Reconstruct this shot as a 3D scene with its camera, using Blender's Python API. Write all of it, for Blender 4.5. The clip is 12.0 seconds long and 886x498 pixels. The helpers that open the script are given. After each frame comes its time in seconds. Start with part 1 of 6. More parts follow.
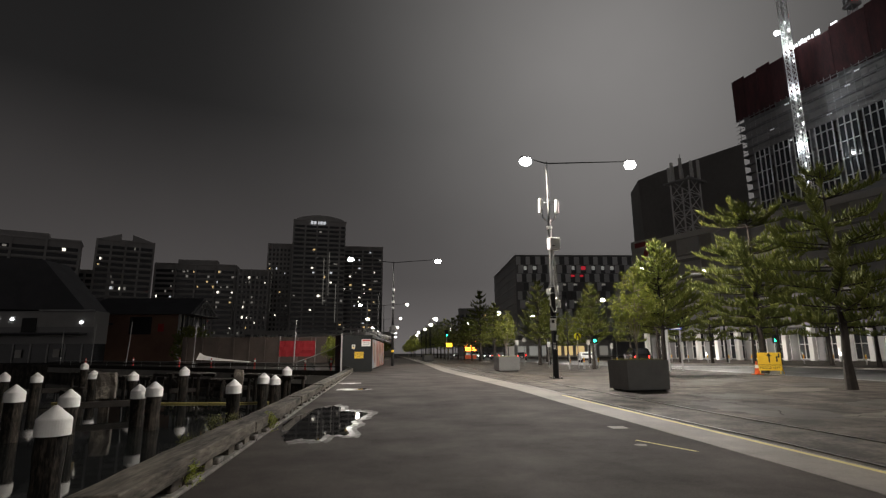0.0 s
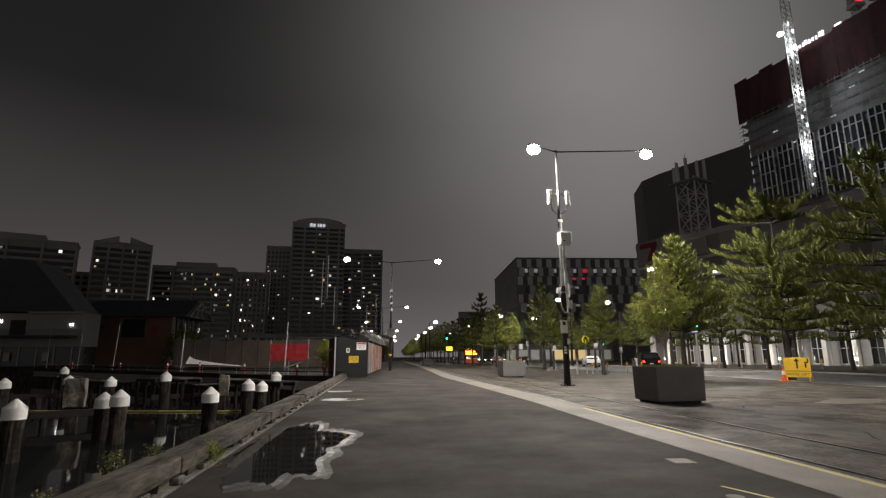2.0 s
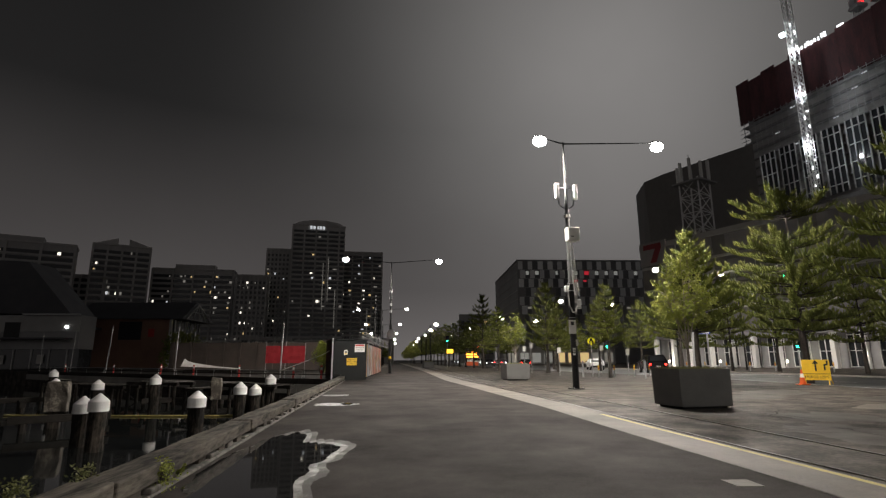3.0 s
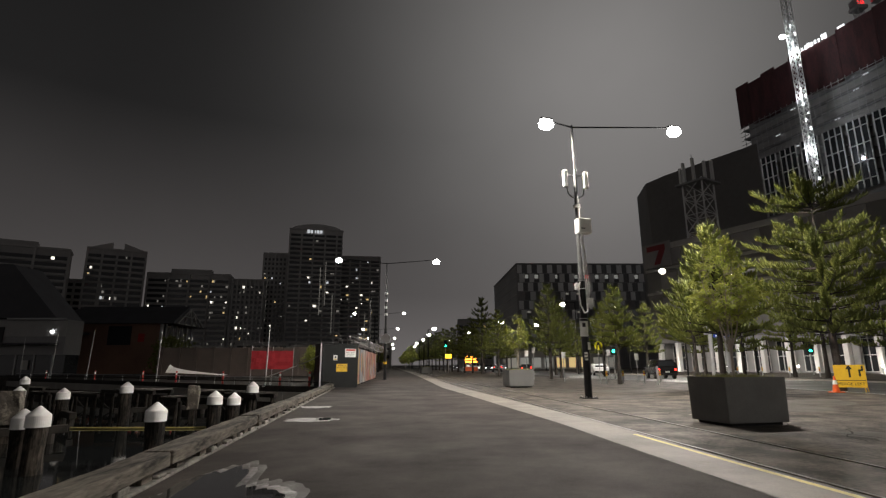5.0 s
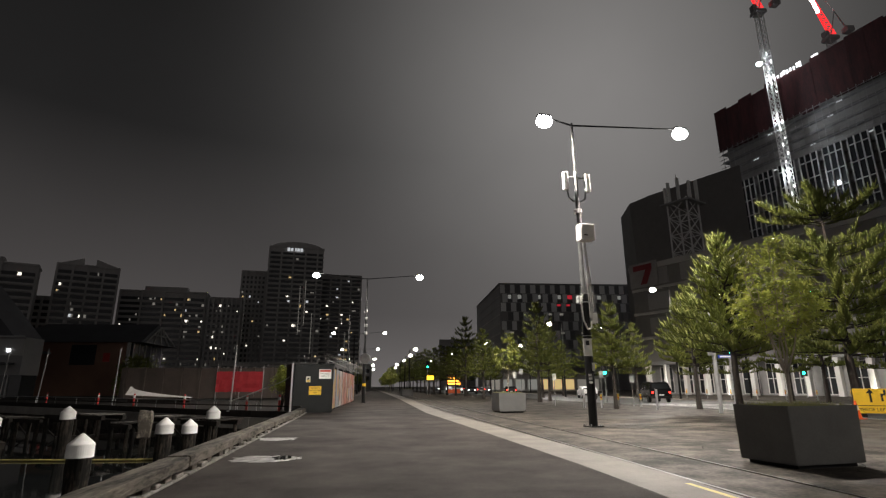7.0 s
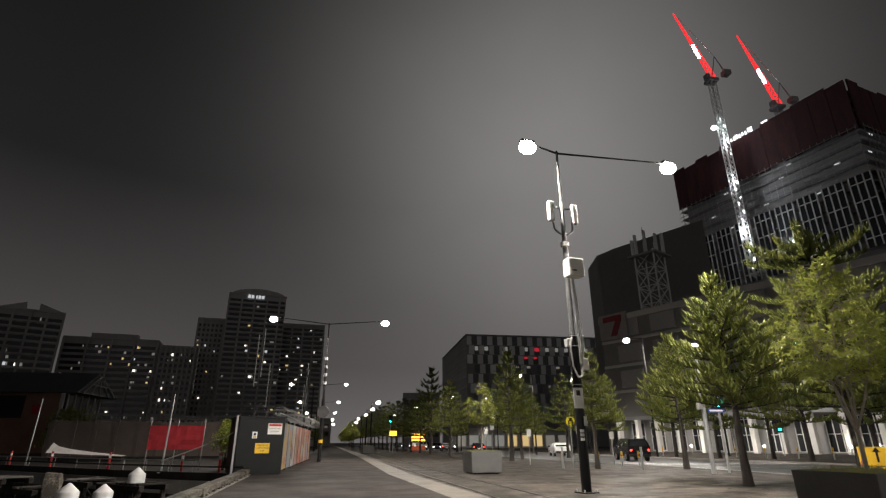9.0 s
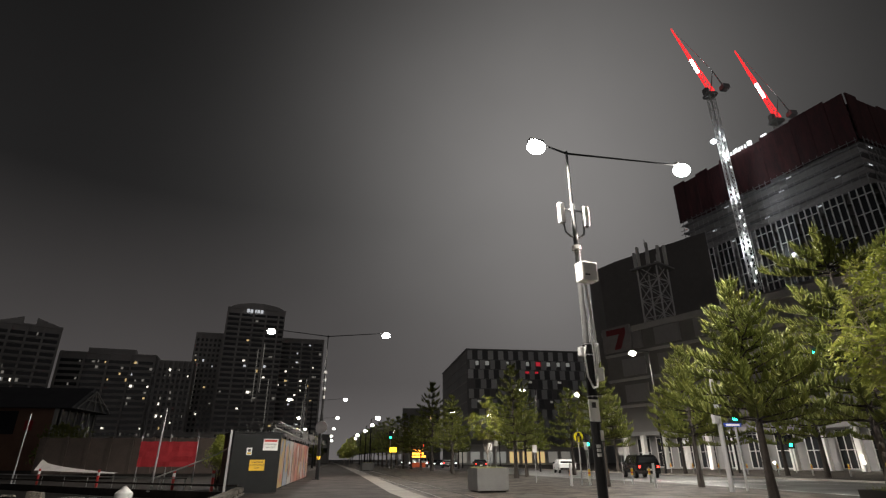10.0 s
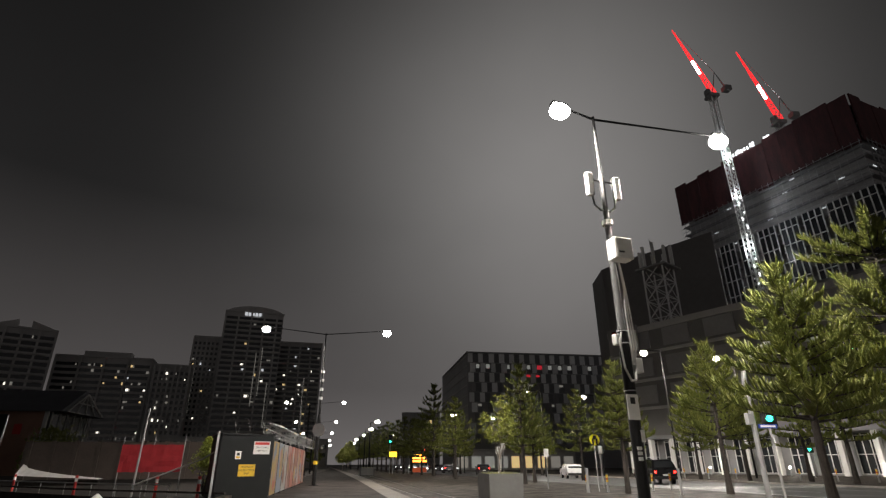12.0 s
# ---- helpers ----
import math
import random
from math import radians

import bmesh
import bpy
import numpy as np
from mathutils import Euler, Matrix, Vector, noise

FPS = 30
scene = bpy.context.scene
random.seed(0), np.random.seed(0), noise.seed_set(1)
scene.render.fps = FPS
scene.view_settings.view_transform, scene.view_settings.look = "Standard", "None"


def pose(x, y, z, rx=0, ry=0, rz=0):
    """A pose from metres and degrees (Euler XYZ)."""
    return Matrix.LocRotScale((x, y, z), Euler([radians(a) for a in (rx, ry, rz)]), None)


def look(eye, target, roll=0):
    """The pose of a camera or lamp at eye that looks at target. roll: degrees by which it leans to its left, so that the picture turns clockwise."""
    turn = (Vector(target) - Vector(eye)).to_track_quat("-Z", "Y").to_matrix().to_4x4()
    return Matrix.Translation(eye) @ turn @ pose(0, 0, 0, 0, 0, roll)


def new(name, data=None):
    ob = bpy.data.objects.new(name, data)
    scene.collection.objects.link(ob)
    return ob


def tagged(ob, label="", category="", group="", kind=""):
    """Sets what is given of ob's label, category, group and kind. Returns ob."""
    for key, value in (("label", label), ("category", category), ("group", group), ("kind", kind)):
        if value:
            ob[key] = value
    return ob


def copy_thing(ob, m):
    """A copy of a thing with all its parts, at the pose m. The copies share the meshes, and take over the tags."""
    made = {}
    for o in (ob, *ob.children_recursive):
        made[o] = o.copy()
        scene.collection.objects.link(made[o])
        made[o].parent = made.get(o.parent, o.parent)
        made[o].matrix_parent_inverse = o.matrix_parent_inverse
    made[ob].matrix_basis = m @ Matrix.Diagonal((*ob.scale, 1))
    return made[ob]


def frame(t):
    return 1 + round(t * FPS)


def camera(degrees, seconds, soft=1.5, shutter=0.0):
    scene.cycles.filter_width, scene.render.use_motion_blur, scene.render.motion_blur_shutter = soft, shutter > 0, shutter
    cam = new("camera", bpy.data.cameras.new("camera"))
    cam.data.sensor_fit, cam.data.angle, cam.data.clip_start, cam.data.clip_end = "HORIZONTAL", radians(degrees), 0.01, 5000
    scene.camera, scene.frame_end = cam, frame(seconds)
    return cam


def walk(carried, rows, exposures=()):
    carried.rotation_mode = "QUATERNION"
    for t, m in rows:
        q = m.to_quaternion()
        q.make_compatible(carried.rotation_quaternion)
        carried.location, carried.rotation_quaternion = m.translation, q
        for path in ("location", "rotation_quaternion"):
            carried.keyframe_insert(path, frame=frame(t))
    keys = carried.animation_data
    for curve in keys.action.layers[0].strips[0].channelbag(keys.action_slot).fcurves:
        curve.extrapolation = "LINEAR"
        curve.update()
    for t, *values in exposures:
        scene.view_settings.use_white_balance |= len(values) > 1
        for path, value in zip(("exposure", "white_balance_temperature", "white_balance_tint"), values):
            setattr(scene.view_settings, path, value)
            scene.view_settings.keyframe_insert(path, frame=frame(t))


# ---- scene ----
cam = camera(80.8, 12.0, soft=1.3)
PATH = [
    (0, (0.097, -0.236, 1.356), (0.183, 1.723, 1.749), -0.3),
    (0.5, (0.054, 0.376, 1.353), (0.122, 2.334, 1.754), -0.3),
    (1, (0.119, 0.976, 1.356), (0.194, 2.933, 1.76), -0.3),
    (1.5, (0.21, 1.582, 1.366), (0.297, 3.538, 1.771), -0.3),
    (2, (0.162, 2.215, 1.407), (0.248, 4.171, 1.813), -0.2),
    (2.5, (0.187, 2.887, 1.378), (0.279, 4.842, 1.79), -0.3),
    (3, (0.145, 3.562, 1.354), (0.23, 5.516, 1.771), -0.2),
    (5, (0.334, 6.144, 1.395), (0.425, 8.094, 1.83), -0.3),
    (5.5, (0.332, 6.801, 1.414), (0.428, 8.75, 1.854), -0.2),
    (6, (0.307, 7.411, 1.439), (0.416, 9.357, 1.89), -0.2),
    (6.5, (0.327, 8.11, 1.42), (0.465, 10.052, 1.879), -0.2),
    (7, (0.272, 8.743, 1.455), (0.431, 10.671, 1.966), -0.2),
    (7.5, (0.276, 9.338, 1.438), (0.498, 11.243, 2.003), -0.3),
    (7.7, (0.3, 9.609, 1.438), (0.541, 11.504, 2.029), -0.2),
    (9.5, (0.269, 11.826, 1.518), (0.549, 13.669, 2.242), -0.2),
    (10, (0.25, 12.353, 1.492), (0.528, 14.186, 2.241), -0.2),
    (10.5, (0.255, 12.973, 1.46), (0.534, 14.802, 2.219), -0.2),
    (11, (0.193, 13.593, 1.447), (0.467, 15.419, 2.214), -0.1),
    (11.5, (0.239, 14.225, 1.421), (0.52, 16.05, 2.187), -0.2),
    (12, (0.189, 14.772, 1.485), (0.47, 16.599, 2.249), -0.2),
]
walk(cam, [(t, look(eye, target, roll)) for t, eye, target, roll in PATH])

# ---- sky and light ----
scene.view_settings.exposure = 0.2
world = bpy.data.worlds.new("night_sky")
scene.world = world
world.use_nodes = True
wn, wl = world.node_tree.nodes, world.node_tree.links
wn.clear()
w_out = wn.new("ShaderNodeOutputWorld")
w_bg = wn.new("ShaderNodeBackground")
w_co = wn.new("ShaderNodeTexCoord")
w_sep = wn.new("ShaderNodeSeparateXYZ")
w_ramp = wn.new("ShaderNodeValToRGB")
w_noise = wn.new("ShaderNodeTexNoise")
w_noise.inputs["Scale"].default_value = 2.2
w_noise.inputs["Detail"].default_value = 4
w_mix = wn.new("ShaderNodeMix")
w_mix.data_type, w_mix.blend_type = "RGBA", "MULTIPLY"
w_mr = wn.new("ShaderNodeMapRange")
w_mr.inputs["To Min"].default_value, w_mr.inputs["To Max"].default_value = 0.8, 1.2
els = w_ramp.color_ramp.elements
els[0].position, els[0].color = 0.0, (0.125, 0.115, 0.112, 1)
els[1].position, els[1].color = 0.75, (0.0065, 0.0063, 0.0063, 1)
e = els.new(0.13); e.color = (0.060, 0.055, 0.054, 1)
e = els.new(0.42); e.color = (0.0135, 0.013, 0.013, 1)
wl.new(w_co.outputs["Generated"], w_sep.inputs[0])
wl.new(w_sep.outputs["Z"], w_ramp.inputs[0])
wl.new(w_co.outputs["Generated"], w_noise.inputs["Vector"])
wl.new(w_noise.outputs["Fac"], w_mr.inputs[0])
# broad glow of the lit mist over the street ahead
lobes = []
# the second, weaker lobe is out of view, added to light the facades
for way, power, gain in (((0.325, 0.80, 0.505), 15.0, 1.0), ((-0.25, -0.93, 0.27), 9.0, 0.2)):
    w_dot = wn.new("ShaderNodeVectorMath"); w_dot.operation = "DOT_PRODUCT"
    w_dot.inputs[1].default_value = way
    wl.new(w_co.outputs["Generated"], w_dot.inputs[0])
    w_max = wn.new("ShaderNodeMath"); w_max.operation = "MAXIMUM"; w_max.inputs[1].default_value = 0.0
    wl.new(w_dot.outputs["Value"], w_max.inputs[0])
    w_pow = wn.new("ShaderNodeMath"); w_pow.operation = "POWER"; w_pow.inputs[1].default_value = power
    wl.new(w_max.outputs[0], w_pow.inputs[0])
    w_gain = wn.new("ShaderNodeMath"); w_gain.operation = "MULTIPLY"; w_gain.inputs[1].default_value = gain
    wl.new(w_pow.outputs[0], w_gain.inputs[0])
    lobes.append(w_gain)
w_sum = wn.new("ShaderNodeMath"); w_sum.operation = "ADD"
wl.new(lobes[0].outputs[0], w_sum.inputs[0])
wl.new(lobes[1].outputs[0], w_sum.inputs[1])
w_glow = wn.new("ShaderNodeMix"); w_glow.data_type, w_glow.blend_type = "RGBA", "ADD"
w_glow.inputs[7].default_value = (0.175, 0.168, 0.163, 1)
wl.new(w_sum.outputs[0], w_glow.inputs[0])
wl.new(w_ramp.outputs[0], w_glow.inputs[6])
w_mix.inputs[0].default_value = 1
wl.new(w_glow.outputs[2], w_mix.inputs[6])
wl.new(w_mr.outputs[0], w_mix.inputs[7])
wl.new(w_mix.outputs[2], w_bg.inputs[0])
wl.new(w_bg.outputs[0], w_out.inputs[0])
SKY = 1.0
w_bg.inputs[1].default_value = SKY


def lamp_light(name, x, y, z, watts, colour=(1, 0.922, 0.832), size=0.25, cone=176):
    """The light of one street lamp, shining down from its head."""
    d = bpy.data.lights.new(name, "SPOT")
    d.energy, d.color, d.shadow_soft_size = watts, colour, size
    d.spot_size, d.spot_blend = radians(cone), 0.3
    ob = new(name, d)
    ob.location = (x, y, z)
    return ob


# ---- materials ----
def mat(name, c1, c2=None, rough=0.7, metal=0.0, scale=1.0, fine=40.0, bump=0.2, rvar=0.1, emit=None, strength=0.0, depth=0.02, spec=0.5, lo=0.45, hi=1.05, stretch=None):
    """A surface with broad stains, fine grain and relief, in metres."""
    m = bpy.data.materials.new(name)
    m.use_nodes = True
    n, l = m.node_tree.nodes, m.node_tree.links
    b = n["Principled BSDF"]
    c2 = c2 or tuple(v * 0.7 for v in c1)
    geo = n.new("ShaderNodeNewGeometry")
    inf = n.new("ShaderNodeObjectInfo")
    big, sml = n.new("ShaderNodeTexNoise"), n.new("ShaderNodeTexNoise")
    big.inputs["Scale"].default_value, big.inputs["Detail"].default_value, big.inputs["Roughness"].default_value = scale, 6, 0.65
    sml.inputs["Scale"].default_value, sml.inputs["Detail"].default_value = fine, 3
    where = geo.outputs["Position"]
    if stretch:
        vm = n.new("ShaderNodeVectorMath"); vm.operation = "MULTIPLY"
        vm.inputs[1].default_value = stretch
        l.new(where, vm.inputs[0])
        where = vm.outputs[0]
    for q in (big, sml):
        l.new(where, q.inputs["Vector"])
    add = n.new("ShaderNodeMath"); add.operation = "MULTIPLY_ADD"
    l.new(sml.outputs["Fac"], add.inputs[0]); add.inputs[1].default_value = 0.5
    l.new(big.outputs["Fac"], add.inputs[2])
    r1 = n.new("ShaderNodeMapRange")
    r1.inputs["From Min"].default_value, r1.inputs["From Max"].default_value = lo, hi
    l.new(add.outputs[0], r1.inputs[0])
    mix = n.new("ShaderNodeMix"); mix.data_type = "RGBA"
    mix.inputs[6].default_value, mix.inputs[7].default_value = (*c1, 1), (*c2, 1)
    l.new(r1.outputs[0], mix.inputs[0])
    hsv = n.new("ShaderNodeHueSaturation")
    rv = n.new("ShaderNodeMapRange")
    rv.inputs["To Min"].default_value, rv.inputs["To Max"].default_value = 0.86, 1.14
    l.new(inf.outputs["Random"], rv.inputs[0])
    l.new(rv.outputs[0], hsv.inputs["Value"])
    l.new(mix.outputs[2], hsv.inputs["Color"])
    l.new(hsv.outputs[0], b.inputs["Base Color"])
    rr = n.new("ShaderNodeMapRange")
    rr.inputs["To Min"].default_value, rr.inputs["To Max"].default_value = max(rough - rvar, 0.02), min(rough + rvar, 1)
    l.new(big.outputs["Fac"], rr.inputs[0])
    l.new(rr.outputs[0], b.inputs["Roughness"])
    b.inputs["Metallic"].default_value = metal
    b.inputs["Specular IOR Level"].default_value = spec
    if bump:
        bp = n.new("ShaderNodeBump")
        bp.inputs["Strength"].default_value, bp.inputs["Distance"].default_value = bump, depth
        l.new(add.outputs[0], bp.inputs["Height"])
        l.new(bp.outputs[0], b.inputs["Normal"])
    if emit:
        b.inputs["Emission Color"].default_value = (*emit, 1)
        b.inputs["Emission Strength"].default_value = strength
    return m


def leafy(m, share=0.35):
    """Lets part of the light pass through thin leaves."""
    n, l = m.node_tree.nodes, m.node_tree.links
    b, out = n["Principled BSDF"], n["Material Output"]
    tr, mx = n.new("ShaderNodeBsdfTranslucent"), n.new("ShaderNodeMixShader")
    src = b.inputs["Base Color"].links[0].from_socket
    l.new(src, tr.inputs["Color"])
    mx.inputs[0].default_value = share
    l.new(b.outputs[0], mx.inputs[1])
    l.new(tr.outputs[0], mx.inputs[2])
    l.new(mx.outputs[0], out.inputs["Surface"])
    return m


def glow(name, colour, strength):
    m = bpy.data.materials.new(name)
    m.use_nodes = True
    b = m.node_tree.nodes["Principled BSDF"]
    b.inputs["Base Color"].default_value = (*[min(1, v * 0.8) for v in colour], 1)
    b.inputs["Emission Color"].default_value = (*colour, 1)
    b.inputs["Emission Strength"].default_value = strength
    b.inputs["Roughness"].default_value = 0.3
    return m


ASPHALT = mat("asphalt", (0.047, 0.0393, 0.0353), (0.0145, 0.0122, 0.011), 0.88, spec=0.1, lo=0.52, hi=0.98, scale=0.55, fine=70, bump=0.35, rvar=0.22, depth=0.01)
ROAD = mat("road_asphalt", (0.085, 0.085, 0.085), (0.05, 0.05, 0.05), 0.45, scale=0.3, fine=60, bump=0.3, rvar=0.2)
PLAZA = mat("plaza_concrete", (0.118, 0.1, 0.081), (0.017, 0.0143, 0.0122), 0.74, spec=0.2, lo=0.52, hi=0.84, scale=0.95, fine=14, bump=0.25, rvar=0.22)
WETPLAZA = mat("damp_concrete", (0.06, 0.052, 0.043), (0.02, 0.017, 0.0145), 0.62, spec=0.25, lo=0.5, hi=0.95, scale=0.9, fine=30, bump=0.2, rvar=0.15)
PALEPLAZA = mat("worn_pale_concrete", (0.17, 0.15, 0.126), (0.07, 0.061, 0.051), 0.7, spec=0.25, lo=0.5, hi=0.95, scale=1.1, fine=30, bump=0.25)
BAND = mat("kerb_band_concrete", (0.18, 0.16, 0.134), (0.07, 0.062, 0.053), 0.7, scale=0.8, fine=40, bump=0.15)
CONCRETE = mat("concrete", (0.36, 0.34, 0.31), (0.2, 0.19, 0.17), 0.8, scale=0.8, fine=30, bump=0.3)
STEEL = mat("rail_steel", (0.16, 0.15, 0.14), (0.07, 0.055, 0.045), 0.35, 0.8, scale=2, fine=30, bump=0.1)
TIMBER = mat("weathered_timber", (0.165, 0.145, 0.12), (0.014, 0.012, 0.0105), 0.85, spec=0.2, lo=0.5, hi=0.92, stretch=(3, 0.5, 3), scale=1.5, fine=9, bump=0.6, depth=0.03)
DARKWOOD = mat("dark_wet_timber", (0.045, 0.04, 0.035), (0.015, 0.013, 0.012), 0.8, spec=0.15, scale=1.5, fine=20, bump=0.6)
PILE = mat("pile_timber", (0.1, 0.082, 0.066), (0.008, 0.007, 0.006), 0.85, spec=0.2, lo=0.42, hi=0.8, stretch=(2, 2, 0.5), scale=2.0, fine=9, bump=0.7, depth=0.04)
WHITECAP = mat("white_cap_plastic", (0.82, 0.81, 0.80), (0.68, 0.67, 0.65), 0.5, scale=3, fine=30, bump=0.08)
PLANTER = mat("dark_planter_concrete", (0.105, 0.103, 0.1), (0.068, 0.067, 0.065), 0.6, scale=1.5, fine=30, bump=0.1)
SOIL = mat("soil", (0.06, 0.045, 0.03), (0.03, 0.022, 0.016), 0.9, scale=5, fine=50, bump=0.8)
BLACKPOLE = mat("black_pole_paint", (0.014, 0.014, 0.015), (0.009, 0.009, 0.009), 0.6, spec=0.2, scale=2, fine=30, bump=0.05)
GREYPOLE = mat("galvanised_steel", (0.42, 0.42, 0.42), (0.3, 0.3, 0.3), 0.45, 0.6, scale=3, fine=40, bump=0.05)
WHITEBOX = mat("white_cabinet_paint", (0.78, 0.78, 0.76), (0.66, 0.66, 0.64), 0.4, scale=3, fine=30, bump=0.03)
CABLE = mat("white_cable", (0.6, 0.6, 0.58), (0.45, 0.45, 0.43), 0.5, scale=5, fine=40, bump=0)
SHED = mat("dark_green_shed_steel", spec=0.2, c1=(0.014, 0.0155, 0.016), c2=(0.010, 0.011, 0.0115), rough=0.6, scale=1.2, fine=30, bump=0.08)
DARKTOWER = mat("grey_tower_cladding", (0.46, 0.445, 0.435), (0.35, 0.34, 0.33), 0.6, scale=0.05, fine=0.6, bump=0)
SLAB = mat("tower_slab_edge", (0.5, 0.485, 0.47), (0.4, 0.39, 0.38), 0.7, scale=0.05, fine=0.6, bump=0)
GLASS = mat("dark_window_glass", (0.035, 0.038, 0.042), (0.025, 0.027, 0.03), 0.12, scale=0.2, fine=2, bump=0, rvar=0.04, spec=0.6)
GREYGLASS = mat("grey_office_glazing", (0.17, 0.17, 0.175), (0.12, 0.12, 0.125), 0.3, scale=0.2, fine=2, bump=0, rvar=0.05)
ROOFDARK = mat("dark_roof_sheet", (0.075, 0.075, 0.085), (0.05, 0.05, 0.055), 0.6, scale=0.4, fine=6, bump=0.1)
BRICKWALL = mat("brown_painted_brick", (0.36, 0.20, 0.14), (0.24, 0.135, 0.095), 0.8, scale=0.4, fine=8, bump=0.2)
PODIUM = mat("podium_cladding", (0.21, 0.2, 0.195), (0.15, 0.143, 0.138), 0.6, scale=0.06, fine=1, bump=0)
PALEWALL = mat("pale_render_wall", (0.5, 0.49, 0.47), (0.36, 0.35, 0.34), 0.7, scale=0.4, fine=10, bump=0.1)
WHITECOL = mat("white_column_paint", (0.8, 0.79, 0.77), (0.7, 0.69, 0.67), 0.6, scale=0.5, fine=10, bump=0.05)
REDNET = mat("red_screen_mesh", (0.10, 0.026, 0.028), (0.035, 0.017, 0.018), 0.85, scale=0.35, fine=3.5, bump=0.4, lo=0.5, hi=0.95, stretch=(1, 1, 0.22))
LIGHTPANEL = mat("light_facade_panel", (0.82, 0.82, 0.82), (0.74, 0.74, 0.74), 0.5, scale=0.1, fine=2, bump=0)
DARKPANEL = mat("dark_facade_panel", (0.30, 0.295, 0.295), (0.23, 0.226, 0.226), 0.45, scale=0.1, fine=2, bump=0)
YELLOW = mat("yellow_paint", (0.75, 0.48, 0.03), (0.6, 0.37, 0.02), 0.5, scale=2, fine=20, bump=0.05)
YELLOWLINE = mat("worn_yellow_line", (0.55, 0.45, 0.12), (0.32, 0.28, 0.13), 0.7, scale=1.5, fine=25, bump=0.1)
WHITELINE = mat("worn_white_line", (0.7, 0.7, 0.68), (0.42, 0.42, 0.41), 0.7, scale=1.5, fine=25, bump=0.1)
RED = mat("red_paint", (0.55, 0.035, 0.03), (0.4, 0.025, 0.02), 0.5, scale=2, fine=20, bump=0.05)
BLACK = mat("black_print", (0.012, 0.012, 0.012), (0.01, 0.01, 0.01), 0.5, bump=0)
ORANGE = mat("orange_plastic", (0.75, 0.12, 0.02), (0.6, 0.09, 0.015), 0.5, scale=4, fine=20, bump=0.03)
WALLDARK = mat("dark_brown_brick", (0.11, 0.085, 0.072), (0.06, 0.048, 0.042), 0.85, scale=0.4, fine=6, bump=0.3)
BEARER = mat("stained_bearer", (0.2, 0.185, 0.165), (0.035, 0.032, 0.028), 0.8, scale=1.6, fine=14, bump=0.6, lo=0.55, hi=0.95)
REDWIN = glow("red_window", (1.0, 0.05, 0.08), 0.28)
OFFICEWIN = glow("office_window", (0.95, 0.95, 0.88), 0.13)
YARD = mat("dark_yard_asphalt", (0.032, 0.028, 0.025), (0.012, 0.011, 0.010), 0.9, spec=0.1, scale=0.3, fine=12, bump=0.3)
DULLRED = mat("dull_red_mark", (0.2, 0.02, 0.025), (0.15, 0.015, 0.02), 0.6, bump=0)
DULLGREY = mat("dull_grey_panel", (0.26, 0.25, 0.25), (0.2, 0.19, 0.19), 0.6, bump=0)
REDCLOTH = mat("red_shade_cloth", (0.4, 0.022, 0.03), (0.24, 0.014, 0.02), 0.85, scale=2, fine=20, bump=0.4)
CLOTH = mat("grey_white_canvas", (0.6, 0.58, 0.56), (0.42, 0.41, 0.4), 0.85, scale=2, fine=20, bump=0.2)
BARK = mat("grey_bark", (0.05, 0.04, 0.032), (0.018, 0.014, 0.012), 0.85, scale=3, fine=30, bump=0.8)
PALEBARK = mat("pale_bark", (0.33, 0.29, 0.24), (0.2, 0.175, 0.15), 0.8, scale=3, fine=40, bump=0.5)
PINE = leafy(mat("pine_foliage", (0.205, 0.222, 0.04), (0.085, 0.105, 0.022), 0.6, scale=1.2, fine=9, bump=0))
LEAF = leafy(mat("glossy_leaf", (0.37, 0.39, 0.085), (0.15, 0.175, 0.04), 0.35, scale=2.5, fine=9, bump=0), 0.45)
SHRUB = leafy(mat("shrub_leaf", (0.34, 0.37, 0.06), (0.17, 0.21, 0.035), 0.5, scale=2.5, fine=9, bump=0))
GRASS = mat("dry_grass", (0.2, 0.2, 0.07), (0.1, 0.11, 0.035), 0.7, scale=2.5, fine=9, bump=0)
SCUM = mat("puddle_scum", (0.2, 0.19, 0.18), (0.036, 0.031, 0.028), 0.6, scale=2.4, fine=40, bump=0.2, lo=0.45, hi=0.75, rvar=0.2)
LAMPGLASS = glow("lamp_glass", (1.0, 0.97, 0.9), 60)
FARLAMP = glow("far_lamp_glass", (1.0, 0.93, 0.78), 30)
GREEN = glow("green_signal", (0.02, 1.0, 0.45), 9)
REDLIGHT = glow("red_lamp", (1.0, 0.03, 0.02), 8)
WARMWIN = glow("warm_window", (1.0, 0.72, 0.32), 0.5)
COOLWIN = glow("cool_window", (0.92, 0.96, 1.0), 0.45)
DIMWIN = glow("dim_window", (0.9, 0.85, 0.75), 0.12)
BRIGHTWIN = glow("bright_window", (1.0, 0.93, 0.78), 1.3)
CRANELED = glow("crane_led_red", (1.0, 0.02, 0.025), 1.15)
SIGNWHITE = glow("sign_white", (0.95, 0.97, 1.0), 1.6)
CRANEWHITE = glow("crane_led_white", (0.95, 0.97, 1.0), 5)
WATER = mat("dock_water", (0.012, 0.013, 0.013), (0.008, 0.009, 0.009), 0.04, scale=0.6, fine=3, bump=0.06, rvar=0.02, depth=0.02, spec=0.18)
# scum whose pale tone also carries the lamps' reflection on the wet film
WETRIM = mat("scum_and_sheen", (0.3, 0.29, 0.28), (0.04, 0.036, 0.034), 0.4, scale=4.5, fine=40, bump=0.3, lo=0.5, hi=0.85, rvar=0.3)
